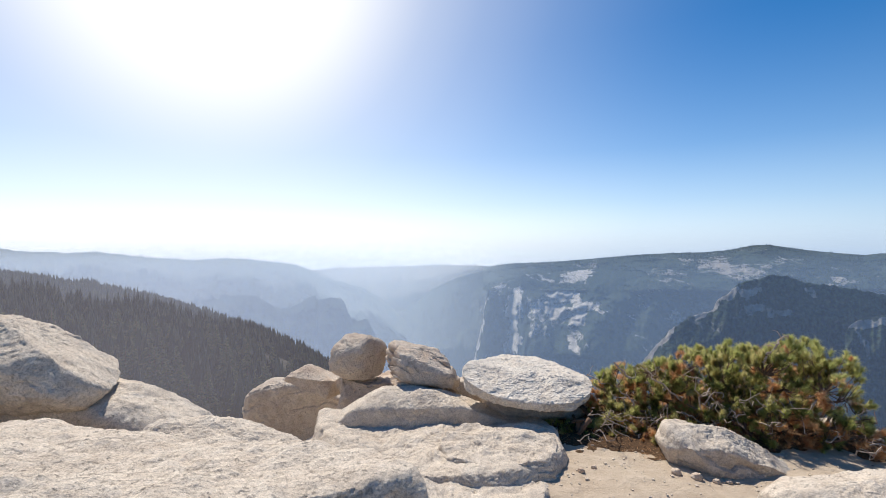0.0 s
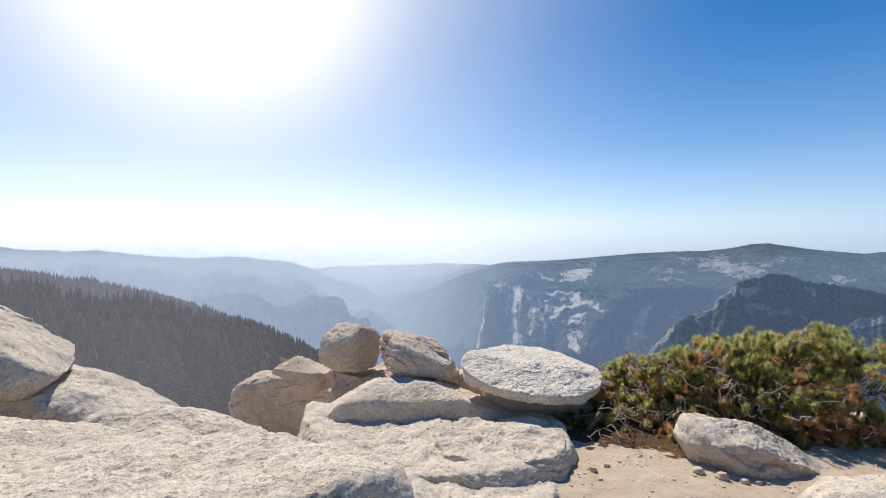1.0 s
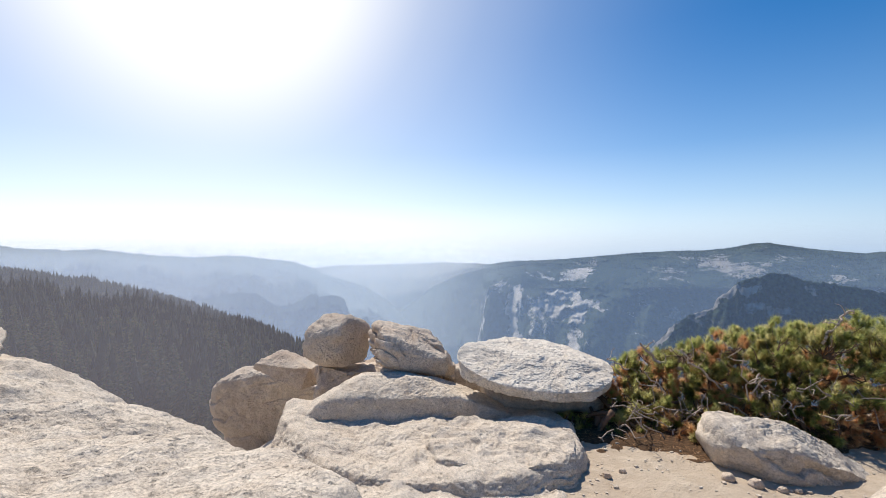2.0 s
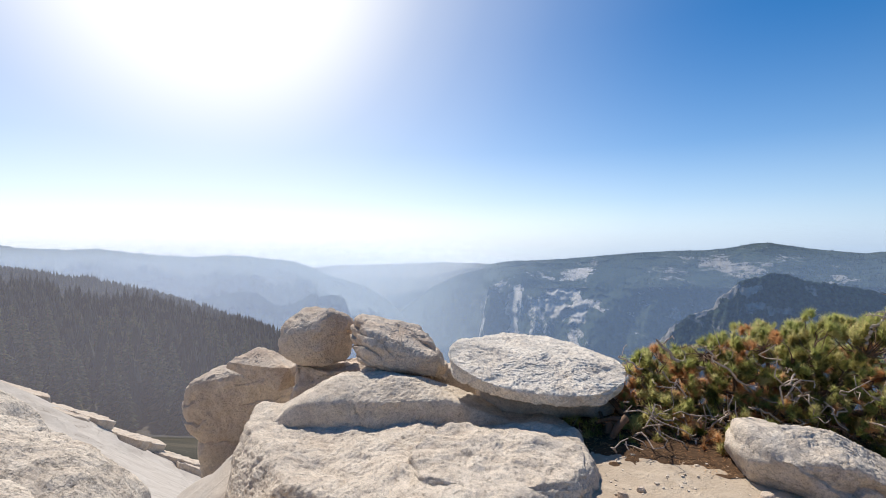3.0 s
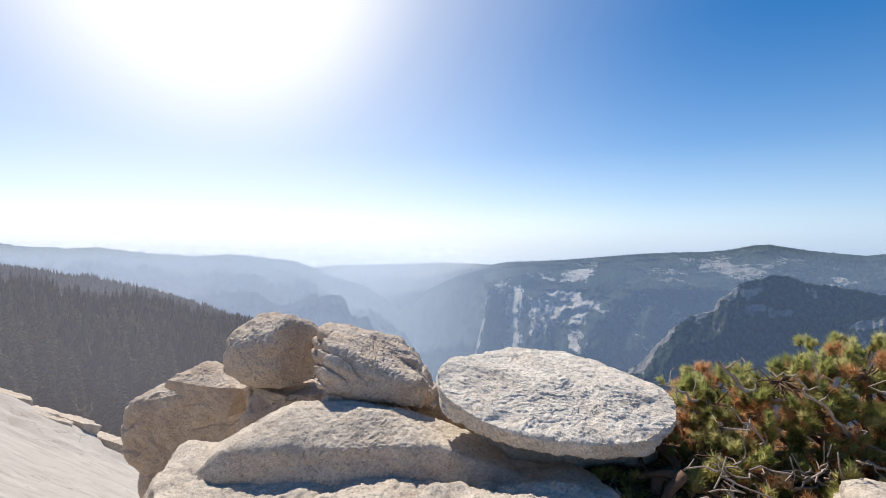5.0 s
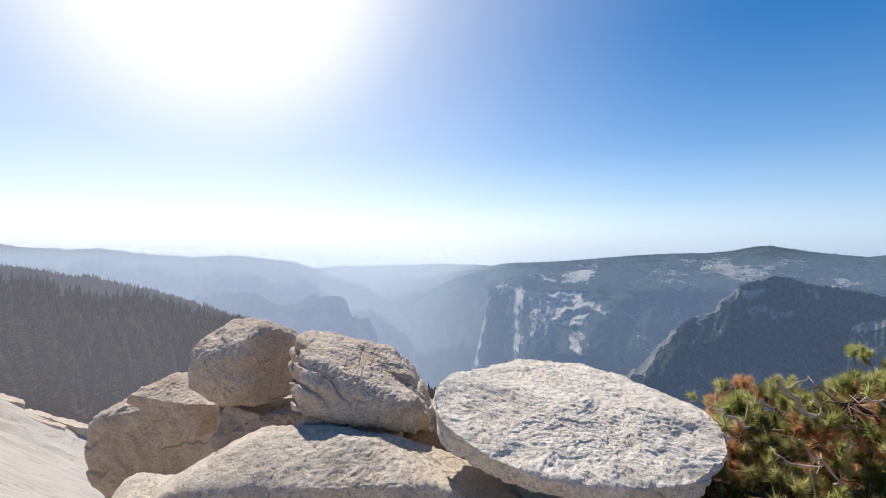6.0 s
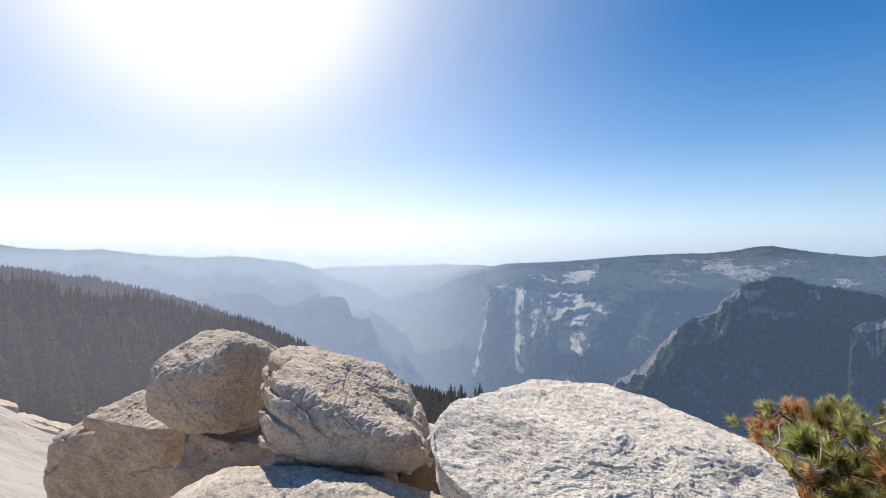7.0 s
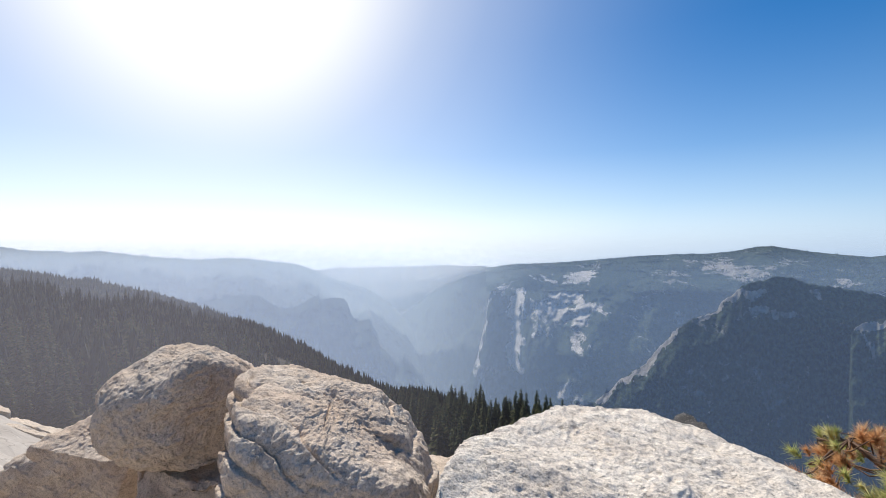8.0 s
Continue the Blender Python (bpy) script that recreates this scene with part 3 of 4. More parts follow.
mountain("mountain_plateau", "wooded granite plateau with a low summit", ((0.0825, -0.0273), (0.129, -0.021), (0.1995, -0.0177), (0.246, -0.0153), (0.316, -0.0094), (0.363, -0.0058), (0.4215, -0.001), (0.48, 0.0013), (0.538, 0.0026), (0.585, 0.006),
         (0.631, 0.0144), (0.6545, 0.0179), (0.678, 0.0179), (0.713, 0.012), (0.759, 0.006), (0.805, 0.0017), (0.875, -0.004), (0.907, -0.0005), (1.176, 0.002)), 4650, 1010, -270, PLATEAU, 34, trees=9000, seed=7, power=0.85, rows=110, cols=460, back=30,
         clean=((((0.50, -0.012), (0.56, -0.013)), 0.007, 0.12), (((0.545, -0.034), (0.66, -0.036)), 0.022, 0.155), (((0.25, -0.036), (0.31, -0.024)), 0.007, 0.10), (((0.44, -0.048), (0.50, -0.046)), 0.020, 0.145), (((0.66, -0.020), (0.70, -0.018)), 0.008, 0.16), (((0.80, -0.06), (0.86, -0.06)), 0.006, 0.2)))
mountain("mountain_cliff", "high granite cliff face above the valley", ((0.030, -0.34), (0.043, -0.28), (0.057, -0.233), (0.071, -0.1805), (0.080, -0.142), (0.085, -0.110), (0.0895, -0.087), (0.094, -0.073), (0.112, -0.065), (0.135, -0.049), (0.164, -0.0424), (0.223, -0.039),
         (0.316, -0.031), (0.421, -0.040), (0.538, -0.055), (0.63, -0.062), (0.712, -0.068), (1.175, -0.075)),
         ((0.04, 3640), (0.16, 3660), (0.22, 3950), (0.5, 4050), (1.2, 4050)), ((0.04, 150), (0.155, 170), (0.19, 1300), (0.22, 1800), (0.34, 1900), (0.45, 1300), (1.2, 1100)), -1440, CLIFF, 70, seed=8, power=0.80, cols=560, rows=170, scale=0.0035, cap=45,
         steps=((((0.143, -0.085), (0.1375, -0.128), (0.1395, -0.175), (0.134, -0.225)), 0.017, 330), (((0.30, -0.05), (0.25, -0.11), (0.22, -0.20)), 0.030, 130), (((0.33, -0.09), (0.29, -0.14), (0.265, -0.20)), 0.022, 130), (((0.43, -0.06), (0.40, -0.12), (0.36, -0.20)), 0.03, 120)),
         clean=((((0.094, -0.075), (0.085, -0.125), (0.071, -0.18), (0.053, -0.24)), 0.006, 0.34), (((0.095, -0.070), (0.135, -0.053), (0.165, -0.045), (0.22, -0.043)), 0.010, 0.17), (((0.145, -0.088), (0.141, -0.128), (0.143, -0.175), (0.137, -0.222)), 0.015, 0.50),
                (((0.150, -0.10), (0.158, -0.12)), 0.010, 0.3), (((0.292, -0.042), (0.272, -0.050), (0.250, -0.072), (0.20, -0.105), (0.182, -0.15)), 0.020, 0.25), (((0.262, -0.06), (0.235, -0.12), (0.215, -0.145)), 0.028, 0.22),
                (((0.262, -0.085), (0.285, -0.10), (0.272, -0.135), (0.270, -0.18)), 0.018, 0.26), (((0.30, -0.105), (0.33, -0.115)), 0.008, 0.22), (((0.37, -0.10), (0.41, -0.125)), 0.012, 0.12), (((0.45, -0.07), (0.50, -0.06)), 0.015, 0.16),
                (((0.06, -0.245), (0.135, -0.235)), 0.012, 0.14), (((0.24, -0.29), (0.28, -0.23)), 0.010, 0.18)))
mountain("mountain_spur", "dark rocky spur in shade before the cliffs", ((0.20, -0.40), (0.269, -0.337), (0.3215, -0.2905), (0.339, -0.279), (0.362, -0.255), (0.386, -0.238), (0.409, -0.226), (0.421, -0.211), (0.438, -0.191), (0.456, -0.174), (0.467, -0.160), (0.479, -0.150), (0.508, -0.133),
         (0.537, -0.1235), (0.558, -0.119), (0.567, -0.098), (0.584, -0.086), (0.596, -0.080), (0.6075, -0.066), (0.631, -0.059), (0.654, -0.052), (0.677, -0.045), (0.712, -0.047), (0.747, -0.060), (0.793, -0.065), (0.851, -0.074), (0.907, -0.0855), (1.174, -0.1256)),
         2700, 260, -1330, FACE, 28, trees=1300, jagged=0.30, seed=9, power=0.85, cols=460, rows=130, scale=0.006, cap=12,
         clean=((((0.30, -0.315), (0.362, -0.258), (0.41, -0.230), (0.44, -0.195), (0.48, -0.155)), 0.008, 0.42), (((0.405, -0.232), (0.428, -0.208)), 0.012, 0.5), (((0.44, -0.195), (0.452, -0.18)), 0.008, 0.5), (((0.53, -0.128), (0.565, -0.112), (0.575, -0.095), (0.61, -0.07)), 0.010, 0.34),
                (((0.63, -0.112), (0.66, -0.108)), 0.008, 0.34), (((0.62, -0.085), (0.665, -0.075)), 0.010, 0.20), (((0.60, -0.135), (0.655, -0.115)), 0.010, 0.24), (((0.675, -0.125), (0.71, -0.13)), 0.012, 0.27), (((0.745, -0.085), (0.775, -0.09)), 0.012, 0.27), (((0.52, -0.29), (0.54, -0.32)), 0.012, 0.16)))
mountain("mountain_knob", "sunlit granite knob above the shaded wall", ((0.824, -0.42), (0.828, -0.26), (0.833, -0.1635), (0.841, -0.150), (0.856, -0.140), (0.88, -0.134), (0.906, -0.1285), (1.0, -0.126), (1.174, -0.149)), 2350, 250, -1330, FACE, 30, seed=10, power=0.6, cols=200, rows=100, scale=0.006, cap=0,
         clean=((((0.850, -0.148), (0.87, -0.142), (0.92, -0.138), (1.15, -0.14)), 0.011, 0.40), (((0.862, -0.16), (0.868, -0.18), (0.885, -0.205)), 0.006, 0.3)))


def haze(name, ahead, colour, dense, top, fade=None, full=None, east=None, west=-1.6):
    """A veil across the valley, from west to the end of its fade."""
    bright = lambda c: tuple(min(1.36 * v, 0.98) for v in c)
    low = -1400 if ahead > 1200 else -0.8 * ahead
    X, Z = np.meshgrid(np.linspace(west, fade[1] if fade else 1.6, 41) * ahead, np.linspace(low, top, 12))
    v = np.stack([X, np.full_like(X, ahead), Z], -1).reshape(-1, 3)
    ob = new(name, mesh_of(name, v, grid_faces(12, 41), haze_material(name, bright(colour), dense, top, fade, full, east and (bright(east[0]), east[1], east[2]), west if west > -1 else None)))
    ob.visible_shadow = False
    return tagged(ob, "thin added sheet that stands in for blue haze over the valley", "haze", kind="structure")


# the paler near and western sheets hold the sun's glare in their colour
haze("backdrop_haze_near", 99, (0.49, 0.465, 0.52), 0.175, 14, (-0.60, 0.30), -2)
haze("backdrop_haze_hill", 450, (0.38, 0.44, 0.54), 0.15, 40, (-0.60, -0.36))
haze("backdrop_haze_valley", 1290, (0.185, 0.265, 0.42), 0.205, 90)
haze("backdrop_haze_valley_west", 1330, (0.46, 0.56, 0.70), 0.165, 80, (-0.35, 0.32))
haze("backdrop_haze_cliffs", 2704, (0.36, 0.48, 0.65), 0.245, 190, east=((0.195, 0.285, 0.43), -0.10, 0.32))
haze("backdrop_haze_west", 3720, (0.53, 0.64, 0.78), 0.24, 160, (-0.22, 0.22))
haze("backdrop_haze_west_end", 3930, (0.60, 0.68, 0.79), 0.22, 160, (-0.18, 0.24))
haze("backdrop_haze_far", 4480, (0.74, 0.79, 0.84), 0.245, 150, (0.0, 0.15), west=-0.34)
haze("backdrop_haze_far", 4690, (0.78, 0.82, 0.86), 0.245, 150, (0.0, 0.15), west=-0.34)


# ---------------------------------------------------------------- trees of the wooded hill
def forest():
    rng = np.random.default_rng(5)
    n = 31000
    t = rng.uniform(-1.15, 0.42, n)
    k = rng.uniform(0, 1, n) ** 0.60
    crest = np.interp(t, HILL[:, 0], HILL[:, 2])
    ahead = 104 + (crest * 1.03 - 104) * k
    x, y = t * ahead, ahead
    p = np.stack([x, y, 0 * x], 1)
    keep = (fbm(p * 0.018, 3, 12) > -0.40) & ((ahead > 330) | (t < -0.30))
    x, y = x[keep], y[keep]
    z = ground_height(x, y)
    h = rng.uniform(9, 19, len(x)) * np.where(rng.uniform(0, 1, len(x)) < 0.25, 0.6, 1.0)
    v, f = cone_trees(np.stack([x, y, z - 0.5], 1), h, seed=6)
    tagged(new("forest", mesh_of("forest", v, f, CONIFER_FAR, False)), "dense dark conifer forest on the hazy hillside", "forest", kind="stuff")


forest()


def tube(points, radii, sides=6):
    """Vertices and quads of a tube along points."""
    points, radii = np.asarray(points, float), np.asarray(radii, float)
    d = np.gradient(points, axis=0)
    d /= np.linalg.norm(d, axis=1, keepdims=True) + 1e-9
    ref = np.where(np.abs(d[:, 2:3]) > 0.9, np.array([[1.0, 0, 0]]), np.array([[0, 0, 1.0]]))
    u = np.cross(d, ref)
    u /= np.linalg.norm(u, axis=1, keepdims=True) + 1e-9
    w = np.cross(d, u)
    a = np.linspace(0, 2 * np.pi, sides, endpoint=False)
    ring = points[:, None] + radii[:, None, None] * (np.cos(a)[None, :, None] * u[:, None] + np.sin(a)[None, :, None] * w[:, None])
    return ring.reshape(-1, 3), grid_faces(len(points), sides, wrap=True)


def joined(pieces):
    verts, faces, base = [], [], 0
    for v, f in pieces:
        verts.append(v)
        faces.append(f + base)
        base += len(v)
    return np.concatenate(verts), np.concatenate(faces)


def conifer(height, seed):
    """A slim fir with drooping whorls of ragged boughs."""
    rng = np.random.default_rng(seed)
    tree = tagged(new("conifer_tree"), "slim dark green conifer on the slope below", "tree", "conifers below the dome")
    z = np.linspace(0, height * 0.97, 7)
    part("trunk", mesh_of("trunk", *tube(np.stack([0 * z, 0 * z, z], 1), 0.018 * height * (1 - z / height) + 0.03), BARK), tree)
    verts, faces = [], []
    levels = 19
    for i in range(levels):
        h = height * (0.12 + 0.86 * i / levels)
        reach = height * (0.185 * (1 - i / levels) ** 0.75 + 0.014)
        for j in range(12):
            a = rng.uniform(0, 2 * np.pi)
            r = reach * rng.uniform(0.55, 1.15)
            out = np.array((np.cos(a), np.sin(a), 0.0))
            side = np.array((-np.sin(a), np.cos(a), 0.0)) * r * rng.uniform(0.22, 0.38)
            foot = np.array((0, 0, h + rng.uniform(-0.02, 0.02) * height))
            mid = foot + out * r * 0.55 + np.array((0, 0, -0.10 * r))
            tip = foot + out * r + np.array((0, 0, -rng.uniform(0.15, 0.5) * r))
            k = len(verts)
            verts += [foot, mid + side + (0, 0, -0.12 * r), tip, mid - side + (0, 0, -0.12 * r), mid + np.array((0, 0, 0.10 * r))]
            faces += [(k, k + 4, k + 1), (k + 1, k + 4, k + 2), (k + 2, k + 4, k + 3), (k + 3, k + 4, k)]
    part("crown", mesh_of("crown", np.array(verts), np.array(faces), CONIFER, False), tree)
    return tree


def lower_trees():
    rng = np.random.default_rng(21)
    kinds = [conifer(h, s) for h, s in ((17, 1), (20, 2), (14, 3), (18, 4), (11, 5))]
    spots = []
    for t in np.linspace(-1.12, -0.26, 270):
        ahead = 106 + 120 * rng.uniform(0, 1) ** 1.2
        spots.append(((t + rng.uniform(-0.01, 0.01)) * ahead, ahead))
    for t in np.linspace(-0.30, 0.27, 400):
        t += rng.uniform(-0.006, 0.006)
        crest = np.interp(t, HILL[:, 0], HILL[:, 2])
        ahead = crest * rng.uniform(0.50, 1.04)
        spots.append((t * ahead, ahead))
    spots.sort(key=lambda q: math.hypot(*q))
    z = ground_height(np.array([q[0] for q in spots]), np.array([q[1] for q in spots]))
    crowns, trunks = [], []
    for i, ((x, y), h) in enumerate(zip(spots, z)):
        turn, size = rng.uniform(0, 360), rng.uniform(0.7, 1.15)
        m = pose(x, y, h - 0.4, 0, 0, turn)
        kind = kinds[i % len(kinds)]
        if i < len(kinds):
            kind.matrix_basis = m
        elif i < 290:
            copy_thing(kind, m).scale = (size, size, size)
        else:
            spin = np.array(m.to_3x3()) * size
            for child in kind.children:
                me = child.data
                co, nr = np.empty(len(me.vertices) * 3), len(me.polygons[0].vertices)
                me.vertices.foreach_get("co", co)
                f = np.empty(len(me.polygons) * nr, np.int32)
                me.polygons.foreach_get("vertices", f)
                (crowns if child.name.startswith("crown") else trunks).append((co.reshape(-1, 3) @ spin.T + (x, y, h - 0.4), f.reshape(-1, nr)))
    woods = tagged(new("conifer_wood"), "dense stand of dark green conifers below the dome", "forest", kind="stuff")
    tagged(part("crowns", mesh_of("crowns", *joined(crowns), CONIFER, False), woods), kind="stuff")
    tagged(part("trunks", mesh_of("trunks", *joined(trunks), BARK), woods), kind="stuff")


lower_trees()


# ---------------------------------------------------------------- rocks
def cube_sphere(n):
    """Unit directions on six n x n grids, welded later by validate; faces as quads."""
    g = np.tan(np.linspace(-np.pi / 4, np.pi / 4, n))
    U, V = np.meshgrid(g, g, indexing="ij")
    one = np.ones_like(U)
    sides = [(one, U, V), (-one, V, U), (V, one, U), (U, -one, V), (U, V, one), (V, U, -one)]
    pts = np.concatenate([np.stack(s, -1).reshape(-1, 3) for s in sides])
    faces = np.concatenate([grid_faces(n, n) + k * n * n for k in range(6)])
    key = np.round(pts / np.abs(pts).max(1, keepdims=True) * 1e5).astype(np.int64)
    _, first, inverse = np.unique(key, axis=0, return_index=True, return_inverse=True)
    pts, faces = pts[first], inverse.ravel()[faces]
    return pts / np.linalg.norm(pts, axis=1, keepdims=True), faces


def terrace(v, steps, soft=0.22):
    """Noise broken into flat treads with short steep scarps."""
    q = v * steps
    return (np.floor(q) + smooth(1 - soft, 1, q - np.floor(q))) / steps


FRONT = ((1, 0, 0), (0, 0, 1), (0, -1, 0))      # outline across and up, seen from the walk


def lying(dx, dy):
    """The basis of a slab that lies with the slopes dx and dy: outline across and ahead, seen from above."""
    n = Vector((-dx, -dy, 1)).normalized()
    u = Vector((1, 0, dx)).normalized()
    return tuple(u), tuple(n.cross(u)), tuple(n)


def rock_mesh(name, outline, mid, near, far, mat, basis=FRONT, n=56, k=18.0, rim=0.55, planes=(), lump=0.04, chip=0.014, pit=0.016, facets=12, strata=None, seed=1, taper=0.0, stretch=(1, 1, 1), grit=0.005, squash=1.0):
    """A boulder bounded by the edges of its outline in the basis' first two directions, and by a near and a far face along the
    third. mid: a point inside, from which near and far are counted; outline: places in the basis' plane, in metres from mid.
    rim: how soft the near face's rim is; taper: how much the sides draw in towards the far face; planes: further cuts (normal, distance)
    in world directions; strata: (direction, spacing, depth) of ledges; squash: below 1 for thin slabs, so that the cells stay even."""
    o = np.array(outline, float)
    B = np.array(basis, float)
    mid = np.array(mid, float)
    d, faces = cube_sphere(n)
    d = d - (1 - squash) * (d @ B[2])[:, None] * B[2]
    d /= np.linalg.norm(d, axis=1, keepdims=True)
    cuts = []
    area = sum(o[i - 1, 0] * o[i, 1] - o[i, 0] * o[i - 1, 1] for i in range(len(o)))
    rng = np.random.default_rng(seed)
    for i in range(len(o)):
        a, b = o[i - 1], o[i]
        e = (b - a) * (1 if area > 0 else -1)
        length = math.hypot(*e)
        if length < 1e-6:
            continue
        nu, nw = e[1] / length, -e[0] / length
        dist = max(nu * a[0] + nw * a[1], 0.03)
        for slant in (taper + rng.uniform(-0.05, 0.05),) if taper else (-0.40, 0.30):
            side = nu * B[0] + nw * B[1] - slant * B[2]
            size = np.linalg.norm(side)
            cuts.append((side / size, dist / size))
        if rim:
            bevel = (nu * B[0] + nw * B[1]) * 0.72 + B[2] * 0.69
            cuts.append((bevel, 0.72 * dist + 0.69 * near - 0.30 * rim * min(dist, near)))
    cuts += [(B[2], near), (-B[2], far)]
    cuts += [(np.array(Vector(c).normalized()), q) for c, q in planes]
    total = np.zeros(len(d))
    for normal, dist in cuts:
        total += (np.maximum(d @ normal, 0) / dist) ** k
    p = d * (total ** (-1 / k))[:, None]
    for _ in range(facets):
        way = rng.normal(0, 1, 3)
        way /= np.linalg.norm(way)
        reach = p @ way
        cut = reach.max() * rng.uniform(0.84, 0.95)
        p = p * np.where(reach > cut, 0.15 + 0.85 * cut / np.maximum(reach, 1e-6), 1.0)[:, None]
    q = p + mid
    qs = q * np.array(stretch)
    warp = qs + 0.12 * np.stack([fbm(qs * 2.2, 3, seed + 50 + c) for c in range(3)], 1)
    off = lump * fbm(qs * 1.6, 3, seed) + 0.35 * chip * (-ridged(warp * 3.0, 3, seed + 3, 0.5))
    off += 1.5 * chip * terrace(fbm(warp * 3.2, 4, seed + 7, 0.55), 3.0) + 0.45 * chip * terrace(fbm(warp * 8.0, 3, seed + 8), 2.5)
    off += grit * (0.8 * fbm(qs * 22, 3, seed + 17) + 0.8 * fbm(qs * 55, 2, seed + 19) - 0.6 * smooth(0.25, 0.6, vnoise(qs * 30, seed + 21)))
    hollow = vnoise(warp * 2.2, seed + 11)
    off -= pit * np.exp(-(hollow / 0.03) ** 2) * smooth(0.1, 0.5, vnoise(qs * 1.8, seed + 12))
    if strata:
        direction, spacing, depth = strata
        along = q @ np.array(Vector(direction).normalized()) / spacing + 0.40 * fbm(q * 2.0, 4, seed + 20)
        saw = along - np.floor(along)
        some = smooth(-0.25, 0.35, vnoise(q * 1.9, seed + 25))
        off -= depth * some * (0.40 * np.exp(-((saw - 0.05) / 0.06) ** 2) + 0.75 * smooth(0.8, 0.0, saw) * smooth(0.0, 0.04, saw))
    nor = np.zeros_like(p)
    fn = np.cross(p[faces[:, 2]] - p[faces[:, 0]], p[faces[:, 3]] - p[faces[:, 1]])
    for c in range(4):
        np.add.at(nor, faces[:, c], fn)
    nor /= np.linalg.norm(nor, axis=1, keepdims=True) + 1e-12
    nor *= np.sign((nor * d).sum(1, keepdims=True))
    return mesh_of(name, p + nor * off[:, None] + mid, faces, mat)


def rock(name, label, outline, y_mid, near, far, mat, category="rock", **kw):
    """A boulder from its upright outline (x, z) in the plane y_mid."""
    o = np.array(outline)
    c = (o.min(0) + o.max(0)) / 2
    half = (o[:, 0].max() - o[:, 0].min()) / 2
    rng = np.random.default_rng(kw["seed"] + 900)
    corner = lambda deep: max((0.90 + rng.uniform(-0.05, 0.05)) * (0.75 * half + 0.66 * deep), 0.77 * half)
    kw["planes"] = tuple(kw.get("planes", ())) + tuple(((sx * 0.75, sy * 0.66, rng.uniform(-0.1, 0.2)), corner(near if sy < 0 else far)) for sx in (-1, 1) for sy in (-1, 1))
    return tagged(new(name, rock_mesh(name, o - c, (c[0], y_mid, c[1]), near, far, mat, **kw)), label, category)


rock("boulder", "rounded pale granite boulder balanced on the outcrop", [(-1.83, -0.32), (-1.84, -0.10), (-1.78, 0.10), (-1.67, 0.23), (-1.52, 0.31), (-1.30, 0.325), (-1.12, 0.26), (-0.92, 0.12), (-0.89, -0.10), (-0.98, -0.42), (-1.50, -0.42)], 7.95, 0.38, 0.35, GRANITE_WARM, seed=3, n=120, rim=0.5, k=16, facets=3, lump=0.055, chip=0.016, pit=0.02, taper=0.15,
     planes=(((-0.1, -0.55, 0.83), 0.44), ((0.45, 0.45, 0.77), 0.42), ((-0.35, 0.5, 0.79), 0.44), ((0.67, -0.74, -0.08), 0.34), ((-0.30, -0.60, 0.74), 0.355)))
rock("boulder", "upper layer of a split granite block", [(-0.85, -0.05), (-0.84, 0.17), (-0.72, 0.235), (-0.50, 0.215), (-0.05, 0.125), (0.06, -0.02), (0.20, -0.20), (0.28, -0.34), (0.25, -0.50), (-0.70, -0.35)], 7.55, 0.28, 0.35, GRANITE_WARM, seed=5, n=110, rim=0.2, k=24, facets=3, lump=0.03, taper=0.10,
     planes=(((0.25, -0.35, 0.90), 0.27), ((0.4, 0.5, 0.77), 0.34)), strata=((0.40, 0.10, 0.90), 0.11, 0.045))
rock("boulder", "front half of a split granite block", [(-0.79, -0.05), (-0.76, 0.09), (-0.67, 0.20), (-0.50, 0.165), (-0.28, 0.095), (-0.07, -0.01), (0.12, -0.13), (0.24, -0.25), (0.25, -0.38), (0.0, -0.33), (-0.30, -0.265), (-0.55, -0.22), (-0.74, -0.15)], 7.15, 0.25, 0.30, GRANITE_WARM, seed=6, n=130, rim=0.2, k=36, facets=3, lump=0.022, taper=0.10,
     planes=(((0.30, -0.22, 0.93), 0.14), ((0.15, -0.72, 0.68), 0.20), ((0.0, -0.9, -0.43), 0.30)), strata=((0.42, 0.12, 0.9), 0.12, 0.033))
flat = np.array(((0.24, 6.62), (0.34, 6.98), (0.52, 7.28), (0.76, 7.52), (1.03, 7.74), (1.40, 7.83), (1.60, 7.78), (1.76, 7.55), (1.95, 7.33), (2.12, 7.10), (2.10, 6.78), (2.00, 6.48), (1.78, 6.22), (1.40, 6.07), (0.92, 6.04), (0.60, 6.14), (0.32, 6.40)))
tagged(new("boulder", rock_mesh("boulder", flat - (1.15, 6.70), (1.15, 6.70, -0.17), 0.105, 0.17, GRANITE_WHITE, basis=lying(-0.12, 0.07), planes=(((0.12, -0.30, 1.0), 0.068),), squash=0.14, seed=7, n=180, k=40, rim=0.05, taper=0.35,
       chip=0.015, pit=0.010, lump=0.020, facets=0, grit=0.0045, stretch=(0.9, 1.0, 1.3))), "broad flat granite boulder with pitted top", "rock")
rock("rock_slab", "cracked granite wall under the boulders", [(-1.72, -0.74), (-1.70, -0.40), (-1.50, -0.41), (-0.90, -0.41), (-0.50, -0.50), (0.04, -0.60), (0.41, -0.72), (0.50, -1.1), (-1.69, -1.1)], 7.9, 0.24, 0.8, GRANITE_WARM, seed=9, n=80, rim=0.15, k=30, facets=2, taper=0.06, lump=0.04, chip=0.03, strata=((0.95, 0.1, 0.12), 0.42, 0.05))
